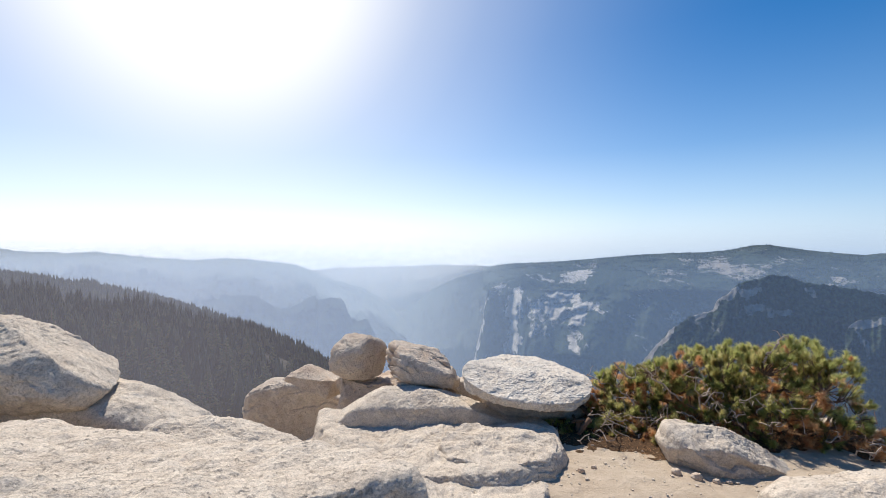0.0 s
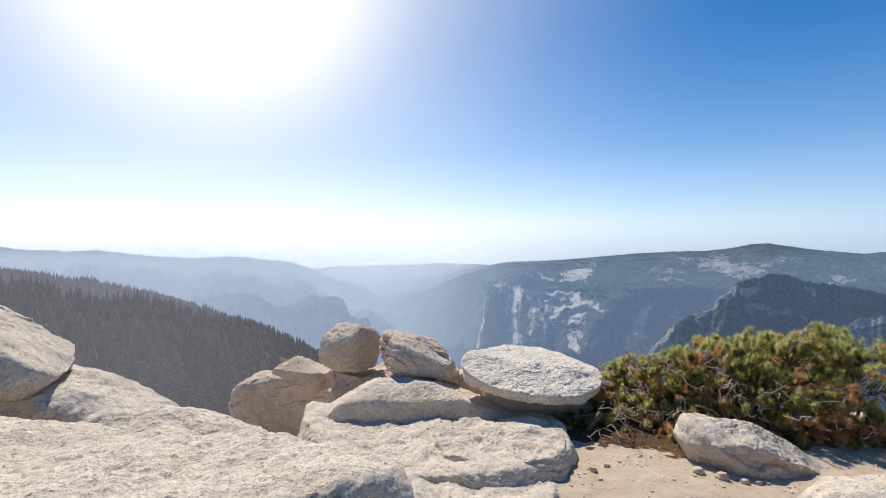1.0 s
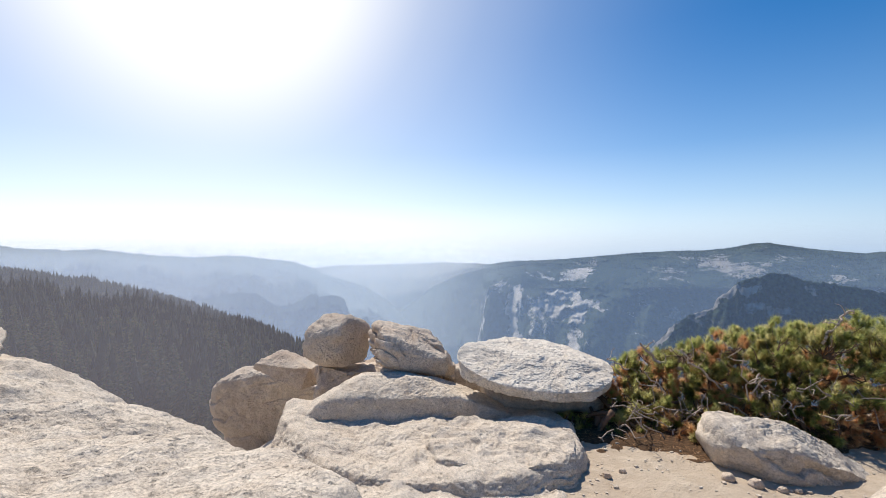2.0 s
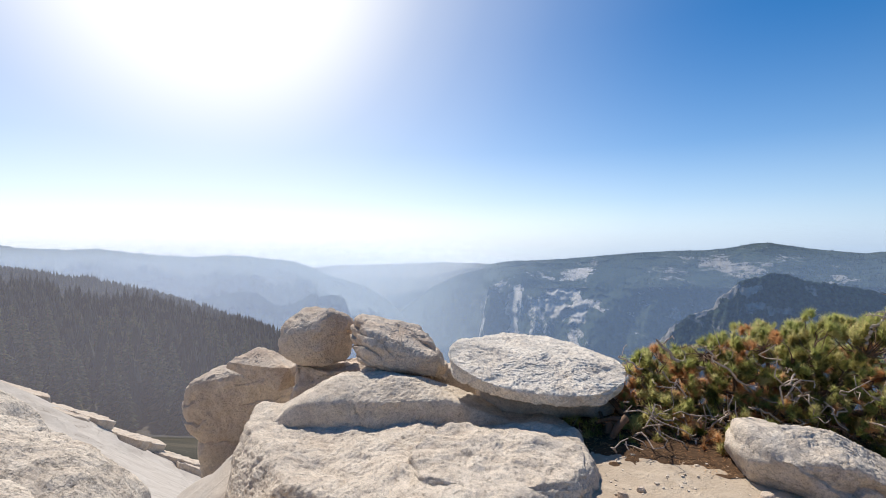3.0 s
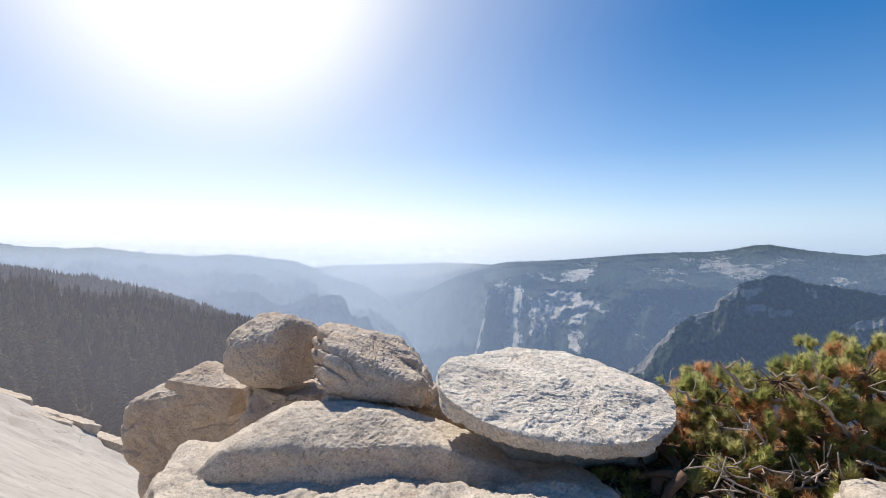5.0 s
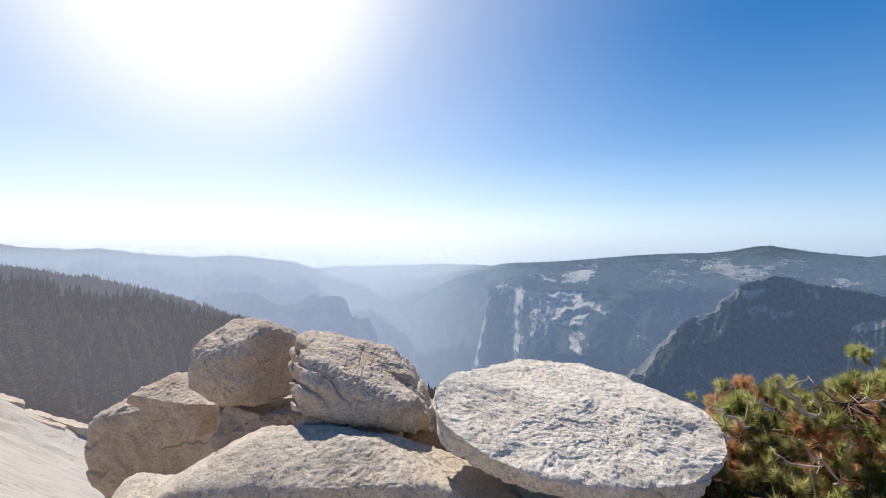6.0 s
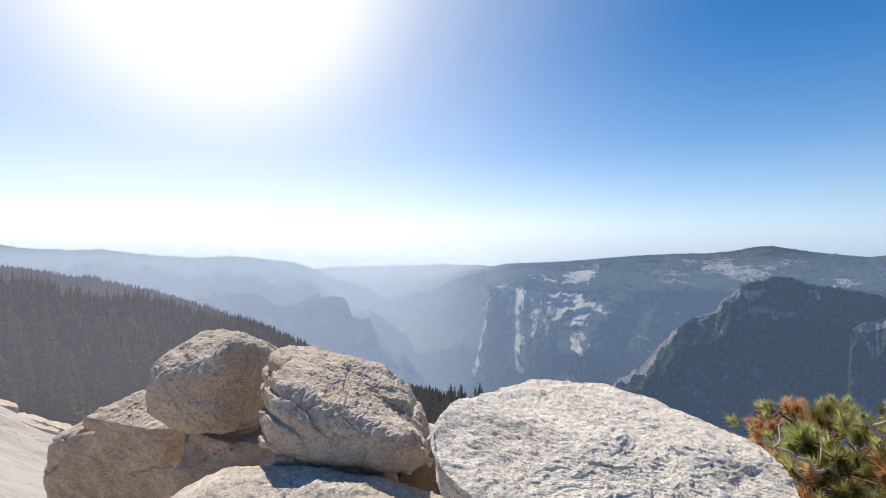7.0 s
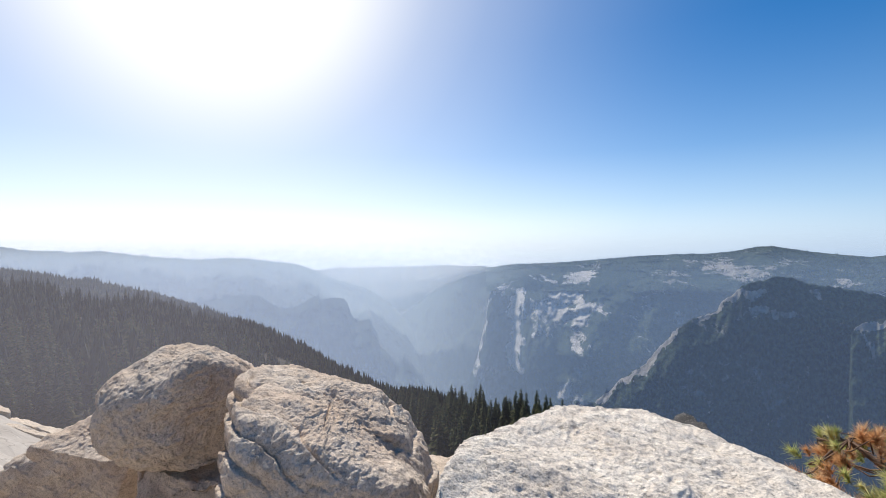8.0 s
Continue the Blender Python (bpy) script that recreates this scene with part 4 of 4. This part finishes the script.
rock("rock_slab", "thin granite ledge under the layered block", [(-0.70, -0.40), (-0.66, -0.30), (-0.60, -0.26), (-0.43, -0.26), (-0.25, -0.30), (0.0, -0.42), (0.05, -0.55), (-0.10, -0.78), (-0.72, -0.78)], 7.2, 0.25, 0.5, GRANITE_WARM, seed=10, n=70, rim=0.12, k=30, facets=2, taper=0.08, lump=0.03, chip=0.025)
rock("boulder", "granite footing beneath the flat boulder", [(0.55, -0.82), (0.51, -0.37), (0.96, -0.37), (1.78, -0.37), (2.11, -0.45), (2.19, -0.82)], 7.0, 0.35, 0.5, GRANITE, seed=12, n=40)
rock("boulder", "large tilted granite block in shade", [(-3.84, -1.50), (-3.86, -1.33), (-3.78, -1.12), (-3.60, -0.95), (-3.38, -0.86), (-3.10, -0.85), (-2.70, -0.92), (-2.15, -1.07), (-1.85, -1.22), (-1.75, -1.75), (-2.70, -2.0), (-3.40, -1.95), (-3.68, -1.72)], 9.55, 0.45, 0.4, GRANITE, seed=11, n=110, k=55, rim=0.05, facets=2, taper=0.14, lump=0.02, chip=0.014,
     strata=((-0.28, 0, 1), 0.30, 0.03))
rock("boulder", "rounded granite footing in deep shade", [(-3.75, -1.75), (-3.10, -1.65), (-2.60, -1.70), (-2.45, -2.4), (-2.6, -3.0), (-3.55, -3.0), (-3.72, -2.4)], 9.6, 0.5, 0.9, GRANITE, seed=14, n=36)
rock("boulder", "angular granite wedge on the tilted block", [(-2.72, -0.56), (-2.62, -0.45), (-2.48, -0.37), (-2.38, -0.35), (-2.22, -0.41), (-2.0, -0.50), (-1.83, -0.58), (-1.78, -0.84), (-2.10, -0.76), (-2.42, -0.66)], 8.5, 0.38, 0.3, GRANITE_WARM, seed=13, n=80, k=60, rim=0.0, facets=2, taper=0.12, lump=0.012, chip=0.010, planes=(((-0.05, -0.40, 0.92), 0.20), ((-0.25, -0.95, -0.15), 0.30)))
shelf = np.array(((-1.80, 7.0), (-1.74, 6.2), (-1.50, 5.60), (-1.05, 5.10), (-0.50, 4.78), (0.35, 4.70), (1.10, 4.92), (1.50, 5.5), (1.45, 6.5), (1.0, 7.2)))
tagged(new("bedrock_shelf", rock_mesh("bedrock_shelf", shelf - (-0.3, 5.9), (-0.3, 5.9, -0.80), 0.20, 0.60, GRANITE_PALE, basis=lying(0.0, -0.02), squash=0.3, seed=33, n=130, k=22, rim=0.4, taper=-0.15,
       lump=0.05, chip=0.016, pit=0.02, facets=3)), "pale weathered granite shelf in the sandy ground", "rock")
apron = np.array(((-1.5, 5.1), (-1.3, 3.8), (-0.7, 3.15), (0.1, 3.0), (0.75, 3.35), (1.0, 4.1), (1.15, 5.0)))
tagged(new("bedrock_apron", rock_mesh("bedrock_apron", apron - (-0.2, 4.1), (-0.2, 4.1, -0.80), 0.15, 0.30, GRANITE_PALE, basis=lying(0.0, 0.0), squash=0.2, seed=34, n=75, k=20, rim=0.4, taper=-0.5,
       lump=0.05, chip=0.016, pit=0.03, facets=2)), "low pale granite apron level with the sand", "rock")
ledge = np.array(((0.00, 5.05), (0.55, 4.88), (1.10, 5.02), (1.38, 5.45), (1.30, 6.2), (0.30, 6.2), (-0.1, 5.6)))
tagged(new("bedrock_ledge", rock_mesh("bedrock_ledge", ledge - (0.65, 5.5), (0.65, 5.5, -0.62), 0.09, 0.25, GRANITE_PALE, basis=lying(-0.03, 0.03), squash=0.22, seed=35, n=70, k=20, rim=0.4, taper=-0.4,
       lump=0.04, chip=0.02, pit=0.02, facets=2, strata=((0.1, 0.1, 1), 0.06, 0.012))), "thin layered granite ledge on the shelf", "rock")
rock("bedrock_mound", "smooth granite mound in front of the boulders", [(-1.78, -0.85), (-1.6, -0.67), (-1.33, -0.48), (-1.08, -0.34), (-0.89, -0.28), (-0.23, -0.26), (0.06, -0.33), (0.44, -0.45), (0.80, -0.58), (1.08, -0.74), (1.41, -0.98), (1.41, -1.22), (-1.78, -1.22)], 6.65, 0.42, 0.25, GRANITE_PALE, seed=15, n=90, k=26, rim=0.35, taper=0.02,
     planes=(((0.03, -0.99, 0.12), 0.345), ((0.0, -0.4, 0.92), 0.42)), lump=0.035, chip=0.010)
rock("boulder", "granite footing in the gap between the boulders", [(-0.14, -0.73), (0.14, -0.41), (0.38, -0.41), (1.36, -0.7), (1.35, -1.22), (-0.14, -1.22)], 7.75, 0.2, 0.35, GRANITE, seed=38, n=36, k=26, rim=0.2, taper=0.06, facets=2)
rock("boulder", "low pale granite boulder beside the bush", [(2.41, -0.65), (2.43, -0.52), (2.56, -0.34), (3.01, -0.33), (3.52, -0.52), (4.16, -0.84), (3.97, -1.05), (3.33, -1.05), (2.68, -0.87)], 5.55, 0.40, 0.45, GRANITE_PALE, seed=17, n=75, rim=0.5, strata=((0.35, -0.2, 1), 0.33, 0.05))
rock("boulder", "big rounded granite boulder on the slab", [(-4.95, 0.58), (-4.65, 1.00), (-4.25, 1.10), (-3.86, 1.04), (-3.45, 0.86), (-3.14, 0.66), (-2.86, 0.46), (-2.93, 0.39), (-3.90, 0.38), (-4.95, 0.36)], 4.30, 0.58, 0.50, GRANITE_PALE, seed=19, n=100, k=26, rim=0.35, taper=0.25, facets=0, lump=0.03, chip=0.010, planes=(((0.12, -0.50, 0.86), 0.37),))
hump = np.array(((-4.9, 2.6), (-4.3, 3.15), (-3.0, 3.38), (-1.75, 3.22), (-1.00, 2.97), (-0.40, 2.72), (-0.02, 2.42), (0.02, 2.16), (-0.35, 1.98), (-1.0, 1.62), (-2.0, 1.15), (-3.2, 0.95), (-4.3, 1.2), (-4.9, 1.8)))
tagged(new("boulder", rock_mesh("boulder", hump - (-1.6, 2.4), (-1.6, 2.4, 0.25), 0.33, 0.9, GRANITE_PALE, basis=lying(-0.02, -0.13), squash=0.3, seed=23, n=130, k=22, rim=0.25, taper=-0.25,
       lump=0.05, chip=0.016, pit=0.016, facets=4)), "broad pale granite hump beside the path", "rock")
rock("boulder", "granite ledge below the big boulder", [(-4.43, 0.40), (-3.10, 0.43), (-2.77, 0.41), (-2.5, 0.30), (-2.22, 0.17), (-1.95, -0.13), (-1.87, -0.79), (-4.41, -0.79)], 4.32, 0.40, 0.35, GRANITE_PALE, seed=25, n=60, k=24, rim=0.3, facets=3, taper=0.05, planes=(((0.4, -0.55, 0.73), 0.72),))
rock("bedrock_ridge", "low pale granite ridge behind the hump", [(-2.16, 0.38), (-2.0, 0.45), (-1.77, 0.48), (-1.53, 0.48), (-1.38, 0.44), (-1.18, 0.38), (-1.0, 0.29), (-0.87, 0.17), (-0.79, -0.4), (-2.16, -0.4)], 3.35, 0.75, 0.4, GRANITE_PALE, seed=29, n=65, k=24, rim=0.4, facets=3, lump=0.04, planes=(((0.15, -0.45, 0.88), 0.40),))
rock("boulder", "pale granite boulder at the path's edge", [(2.59, -0.45), (2.82, -0.32), (3.05, -0.27), (3.37, -0.21), (3.73, -0.16), (4.42, -0.18), (4.63, -0.9), (2.59, -0.9)], 3.9, 0.5, 0.4, GRANITE_PALE, seed=27, n=60, rim=0.9)


# ---------------------------------------------------------------- the pine bush
NEEDLE = island_colour("pine_needles", ((0.0, (0.24, 0.27, 0.08)), (0.45, (0.48, 0.49, 0.17)), (0.75, (0.65, 0.60, 0.27)), (1.0, (0.80, 0.69, 0.38))), 0.5, 0.80, 8.0)
NEEDLE_SHADED = island_colour("pine_needles_shaded", ((0.0, (0.13, 0.13, 0.035)), (0.6, (0.28, 0.25, 0.075)), (1.0, (0.46, 0.36, 0.14))), 0.6, 0.60, 8.0)
NEEDLE_DEAD = island_colour("pine_needles_dead", ((0.0, (0.45, 0.20, 0.08)), (0.5, (0.74, 0.45, 0.22)), (1.0, (0.88, 0.66, 0.42))), 0.7, 0.70, 7.0)
TWIG = plain("bare_twig", (0.32, 0.24, 0.19), 0.9, (0.50, 0.42, 0.35), 22, 0.012)


def tufts(places, ways, length, count, rng, width=0.0024):
    """Brushes of pine needles: single thin blades that spread from each twig's end."""
    n = len(places)
    w = ways / np.linalg.norm(ways, axis=1, keepdims=True)
    spread = rng.normal(0, 1, (n, count, 3))
    spread -= (spread * w[:, None]).sum(-1, keepdims=True) * w[:, None]
    spread /= np.linalg.norm(spread, axis=-1, keepdims=True) + 1e-9
    lean = rng.uniform(0.15, 1.30, (n, count, 1))
    way = w[:, None] * np.cos(lean) + spread * np.sin(lean)
    size = length[:, None, None] * rng.uniform(0.65, 1.1, (n, count, 1))
    foot = places[:, None] - w[:, None] * length[:, None, None] * rng.uniform(0.0, 0.9, (n, count, 1))
    flat_way = np.cross(way, rng.normal(0, 1, (n, count, 3)))
    flat_way /= np.linalg.norm(flat_way, axis=-1, keepdims=True) + 1e-9
    tip = foot + way * size
    v = np.stack([foot - flat_way * width, foot + flat_way * width, tip], 2).reshape(-1, 3)
    return v, np.arange(len(v)).reshape(-1, 3)


def twisted(a, b, rng, r0, r1, wander=0.08, steps=7):
    t = np.linspace(0, 1, steps)[:, None]
    pts = a + (b - a) * t + np.cumsum(rng.normal(0, wander / steps ** 0.5, (steps, 3)), 0) * np.sin(np.pi * t)
    pts[:, 2:3] -= 0.10 * np.linalg.norm(b - a) * np.sin(np.pi * t)
    return tube(pts, np.linspace(r0, r1, steps), 6)


def pine_bush(name, label, lobes, root, count, seed, dead=0.16, bare=26, needles=125):
    """A low spreading pine. lobes: (centre, half sizes) of its clumps."""
    rng = np.random.default_rng(seed)
    bush = tagged(new(name), label, "bush")
    weights = np.array([s[0] * s[2] + s[1] * s[2] + s[0] * s[1] for _, s in lobes])
    pick = rng.choice(len(lobes), count, p=weights / weights.sum())
    centre = np.array([lobes[i][0] for i in pick])
    half = np.array([lobes[i][1] for i in pick])
    d = rng.normal(0, 1, (count, 3))
    d /= np.linalg.norm(d, axis=1, keepdims=True)
    d[:, 2] = np.where(d[:, 2] < -0.75, -d[:, 2], d[:, 2])
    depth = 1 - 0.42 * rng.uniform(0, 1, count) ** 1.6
    depth += 0.26 * vnoise(centre * 3 + d * 3.2, seed)
    at = centre + d * half * depth[:, None]
    heads = at[rng.choice(count, count // 9, replace=False)]
    gap = np.stack([((heads - a) ** 2).sum(1) for a in at])
    near_head = heads[gap.argmin(1)]
    at = at + (near_head - at) * 0.45
    way = d * 0.8 + np.array((0, 0, 0.75)) + rng.normal(0, 0.30, (count, 3))
    length = rng.uniform(0.055, 0.090, count)
    patch = vnoise(at * 2.6, seed + 3) + 0.6 * vnoise(at * 7, seed + 4)
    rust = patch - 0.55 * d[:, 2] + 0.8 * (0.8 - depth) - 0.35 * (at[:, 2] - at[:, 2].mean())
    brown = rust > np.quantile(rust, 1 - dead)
    # inner tufts get darker needles, which puts the shade between tufts into colour
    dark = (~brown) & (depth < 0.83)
    for what, mask, mat in (("foliage", ~(brown | dark), NEEDLE), ("inner_foliage", dark, NEEDLE_SHADED), ("dead_foliage", brown, NEEDLE_DEAD)):
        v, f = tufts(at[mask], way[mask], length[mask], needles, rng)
        tagged(part(what, mesh_of(what, v, f, mat, False), bush, {"foliage": "olive green pine needle tufts", "inner_foliage": "inner needle tufts darkened as if in shade", "dead_foliage": "rusty brown dead needles"}[what]), kind="stuff")
    limbs, twigs = [], []
    nodes = []
    for c, s in lobes:
        c, s = np.array(c), np.array(s)
        for _ in range(4):
            e = c + rng.uniform(-0.6, 0.6, 3) * s
            a = np.array(root) + rng.normal(0, 0.12, 3) * (1, 1, 0.2)
            limbs.append(twisted(a, e, rng, 0.045, 0.014, 0.22, 10))
            nodes += [a + (e - a) * q for q in (0.5, 0.7, 0.85, 1.0)]
    nodes = np.array(nodes)
    for i in range(0, count, 5):
        j = np.argmin(((nodes - at[i]) ** 2).sum(1))
        twigs.append(twisted(nodes[j], at[i], rng, 0.008, 0.003, 0.06, 5))
    for v, f in limbs:
        part("branch", mesh_of("branch", v, f, BARK), bush, "dark crooked branch")
    tagged(part("twig_spray", mesh_of("twig_spray", *joined(twigs), BARK), bush), kind="stuff")
    for _ in range(bare):
        i = rng.integers(len(lobes))
        c, s = np.array(lobes[i][0]), np.array(lobes[i][1])
        a = c + np.array((rng.uniform(-0.8, 0.8), -rng.uniform(0.65, 0.9), rng.uniform(-0.7, 0.3))) * s
        b = a + np.array((rng.uniform(-0.35, 0.35), rng.uniform(-0.18, 0.05), rng.uniform(-0.05, 0.32)))
        greys = [twisted(a, b, rng, 0.010, 0.004, 0.12, 9)]
        for _ in range(2):
            q = a + (b - a) * rng.uniform(0.3, 0.8)
            greys.append(twisted(q, q + rng.normal(0, 0.12, 3), rng, 0.006, 0.003, 0.08, 6))
        part("bare_twig", mesh_of("bare_twig", *joined(greys), TWIG), bush, "weathered grey bare twig")
    return bush


pine_bush("pine_bush", "low spreading pine bush with brown dead patches", [
    ((2.30, 6.85, -0.50), (0.40, 0.40, 0.36)), ((2.55, 6.80, -0.42), (0.50, 0.45, 0.48)), ((3.05, 6.70, -0.34), (0.55, 0.50, 0.56)), ((3.55, 6.60, -0.30), (0.55, 0.55, 0.60)),
    ((4.05, 6.50, -0.25), (0.55, 0.60, 0.66)), ((4.55, 6.45, -0.24), (0.55, 0.60, 0.70)), ((5.10, 6.50, -0.30), (0.55, 0.60, 0.68)),
    ((3.20, 7.80, -0.55), (0.75, 0.60, 0.45)), ((4.20, 7.50, -0.35), (0.80, 0.60, 0.55)), ((5.30, 7.2, -0.3), (0.60, 0.60, 0.60)),
    ((2.60, 6.55, -0.66), (0.42, 0.35, 0.30)), ((3.35, 6.25, -0.66), (0.60, 0.35, 0.32)), ((4.40, 6.15, -0.62), (0.70, 0.40, 0.38)), ((5.05, 6.0, -0.70), (0.50, 0.40, 0.36)),
    ((2.25, 6.35, -0.72), (0.40, 0.30, 0.24)), ((2.85, 6.05, -0.74), (0.50, 0.28, 0.26)), ((3.00, 6.60, -0.45), (0.60, 0.30, 0.42)), ((3.75, 6.45, -0.40), (0.60, 0.35, 0.50))],
    (3.9, 6.9, -0.95), 3900, 31, dead=0.36, bare=40, needles=118)


def needle_litter():
    """Duff and fallen needles, dark also for the shade under bush and boulder: a thin uneven sheet, thicker inside,
    that runs out into the sand.
    """
    xs, ys = np.linspace(0.9, 6.0, 150), np.linspace(5.5, 8.2, 90)
    X, Y = np.meshgrid(xs, ys)
    p = np.stack([X.ravel(), Y.ravel(), 0 * X.ravel()], 1)
    edge = 1 - ((p[:, 0] - 2.95) / 2.6) ** 2 - ((p[:, 1] - 6.76) / 1.30) ** 2 + 0.45 * fbm(p * 1.7, 4, 71)
    z = ground_height(p[:, 0], p[:, 1]) + np.clip(edge, -0.12, 0.25) * 0.14 + 0.010 * fbm(p * 11, 3, 72)
    v = np.stack([p[:, 0], p[:, 1], z], 1)
    rng = np.random.default_rng(73)
    pick = v[rng.choice(np.flatnonzero(edge > -0.02), 9000)] + rng.normal(0, 0.012, (9000, 3)) * (1, 1, 0.3) + (0, 0, 0.006)
    turn = rng.uniform(0, 6.283, 9000)
    way = np.stack([np.cos(turn), np.sin(turn), rng.uniform(-0.1, 0.35, 9000)], 1) * rng.uniform(0.03, 0.07, (9000, 1))
    side = np.stack([-np.sin(turn), np.cos(turn), 0 * turn], 1) * 0.002
    nv = np.stack([pick - side, pick + side, pick + way], 1).reshape(-1, 3)
    # the near-black duff colour also holds the shadow of bush and boulder
    litter = tagged(new("needle_litter", mesh_of("needle_litter", v, grid_faces(90, 150), plain("duff", (0.055, 0.032, 0.018), 0.95, (0.13, 0.075, 0.04), 26, 0.02))), "brown needle litter under the pine bush, darkened for the shade there", "litter", kind="stuff")
    tagged(part("fallen_needles", mesh_of("fallen_needles", nv, np.arange(len(nv)).reshape(-1, 3), NEEDLE_DEAD, False), litter), kind="stuff")


needle_litter()

# ---------------------------------------------------------------- smaller stones
rock("boulder", "dark lichened rock on the dome's flank", [(24.52, -20.0), (25.31, -17.43), (26.6, -16.34), (28.28, -16.47), (29.95, -17.62), (31.09, -20.0), (31.77, -43.92), (23.76, -43.92)], 60, 2.5, 2.5, granite("granite_dark", (0.045, 0.045, 0.043), (0.11, 0.105, 0.10), stain=(0.05, 0.045, 0.04), lichen=0.8), seed=41, n=40, lump=0.4, chip=0.15, pit=0.1)


def gravel():
    """Loose grus and small stones on the sandy ground."""
    rng = np.random.default_rng(51)
    d, f = cube_sphere(2)
    verts, faces, base = [], [], 0
    n = 2600
    x, y = rng.uniform(-0.6, 4.6, n), rng.uniform(3.0, 6.2, n)
    z = ground_height(x, y)
    size = 0.004 + 0.022 * rng.uniform(0, 1, n) ** 6
    for i in range(n):
        s = size[i] * rng.uniform(0.6, 1.3, 3) * (1, 1, 0.7)
        v = d * (1 + 0.25 * rng.normal(0, 1, (len(d), 1)).clip(-1, 1)) * s
        verts.append(v + (x[i], y[i], z[i] + 0.2 * s[2]))
        faces.append(f + base)
        base += len(d)
    tagged(new("gravel", mesh_of("gravel", np.concatenate(verts), np.concatenate(faces), GRANITE_PALE, False)), "loose granite grit and pebbles on the sand", "gravel", kind="stuff")


gravel()
for spot, size, seed in (((2.50, 5.17), 0.055, 1), ((2.66, 5.06), 0.075, 2), ((2.84, 5.00), 0.06, 3), ((2.98, 5.02), 0.045, 4), ((1.50, 5.22), 0.05, 5), ((1.66, 5.30), 0.04, 6)):
    z = float(ground_height(np.array([spot[0]]), np.array([spot[1]]))[0])
    o = [(size * math.cos(a) * (1.2 if k % 2 else 0.85), size * math.sin(a) * (0.8 if k % 2 else 1.1)) for k, a in enumerate(np.linspace(0, 5.4, 7))]
    tagged(new("stone", rock_mesh("stone", o, (*spot, z + 0.3 * size), 0.6 * size, 0.5 * size, GRANITE_WARM, basis=lying(0.1, -0.1), n=14, k=14, rim=0.4, seed=200 + seed, lump=0.01, chip=0.006, pit=0.0, grit=0.002)), "small loose granite stone on the sand", "stone", "loose stones by the boulder")

pine_bush("low_shrub", "dark low shrub growing in the gap under the boulder", [((1.95, 6.30, -0.74), (0.50, 0.28, 0.15)), ((2.35, 6.55, -0.62), (0.40, 0.35, 0.24)), ((1.38, 6.40, -0.76), (0.40, 0.25, 0.12))],
          (1.7, 6.3, -0.85), 420, 77, dead=0.25, bare=3, needles=60)


def slab_sheets():
    """Broken plates where the slab's outer skin peels off along a crack."""
    for i, (x, y, long, wide, thick) in enumerate(((-31.0, 31.6, 2.4, 1.0, 0.30), (-28.2, 33.6, 2.6, 1.0, 0.35), (-25.2, 35.2, 2.6, 1.0, 0.50), (-22.2, 35.9, 2.8, 1.1, 0.60), (-19.2, 36.0, 2.6, 1.0, 0.70), (-24.0, 32.6, 1.6, 0.7, 0.30), (-16.6, 35.6, 2.2, 0.9, 0.65), (-20.6, 33.8, 1.3, 0.5, 0.35))):
        z = float(ground_height(np.array([x]), np.array([y]))[0])
        o = [(-long, -0.3 * wide), (-0.7 * long, -wide), (0.75 * long, -0.85 * wide), (long, 0.1 * wide), (0.6 * long, wide), (-0.7 * long, 0.8 * wide)]
        me = rock_mesh("rock_sheet", o, (x, y, z), 0.8 * thick, thick, GRANITE, basis=lying(-0.30, -0.40), n=34, k=50, rim=0.0, taper=0.06, seed=90 + i, facets=2, lump=0.06, chip=0.03, squash=0.35)
        tagged(new("rock_sheet", me), "broken granite sheet along a crack in the slab", "rock", "sheets along the crack")


slab_sheets()


def rounded(points):
    """The line with its corners cut, twice."""
    for _ in range(2):
        a, b = points[:-1], points[1:]
        points = np.concatenate([points[:1], np.stack([0.75 * a + 0.25 * b, 0.25 * a + 0.75 * b], 1).reshape(-1, 3), points[-1:]])
    return points


def dead_branch(label, points, thick):
    pts = np.array(points)
    t = np.linspace(0, 1, len(pts))
    s = np.linspace(0, 1, 14)
    rng = np.random.default_rng(len(label))
    path = np.stack([np.interp(s, t, pts[:, c]) for c in range(3)], 1) + rng.normal(0, 0.018, (14, 3))
    branch = tagged(new("dead_branch"), label, "branch")
    part("stem", mesh_of("stem", *tube(rounded(path), np.linspace(thick, thick * 0.45, len(rounded(path))) * (1 + 0.18 * np.sin(np.arange(len(rounded(path))) * 1.9)), 8), TWIG), branch)
    for k in (4, 7, 10, 12):
        a = path[k]
        b = a + rng.normal(0, 0.10, 3) + (0, -0.04, 0.06)
        part("side_twig", mesh_of("side_twig", *twisted(a, b, rng, thick * 0.35, 0.003, 0.06, 6), TWIG), branch)


dead_branch("thick weathered dead branch twisting out of the bush", ((3.35, 6.95, -0.48), (2.85, 6.70, -0.20), (2.52, 6.62, -0.08), (2.34, 6.58, 0.10)), 0.024)
dead_branch("bleached dead branch lying through the bush", ((3.30, 6.55, -0.45), (2.95, 6.30, -0.18), (2.70, 6.22, 0.00), (2.62, 6.20, 0.14)), 0.013)
dead_branch("bleached bare twig above the bush", ((4.20, 6.35, 0.15), (4.32, 6.30, 0.38), (4.37, 6.28, 0.47), (4.48, 6.27, 0.53)), 0.017)
dead_branch("grey dead branch at the bush's edge", ((2.60, 6.95, -0.40), (2.30, 6.75, -0.22), (2.12, 6.68, -0.16), (2.00, 6.70, -0.10)), 0.013)
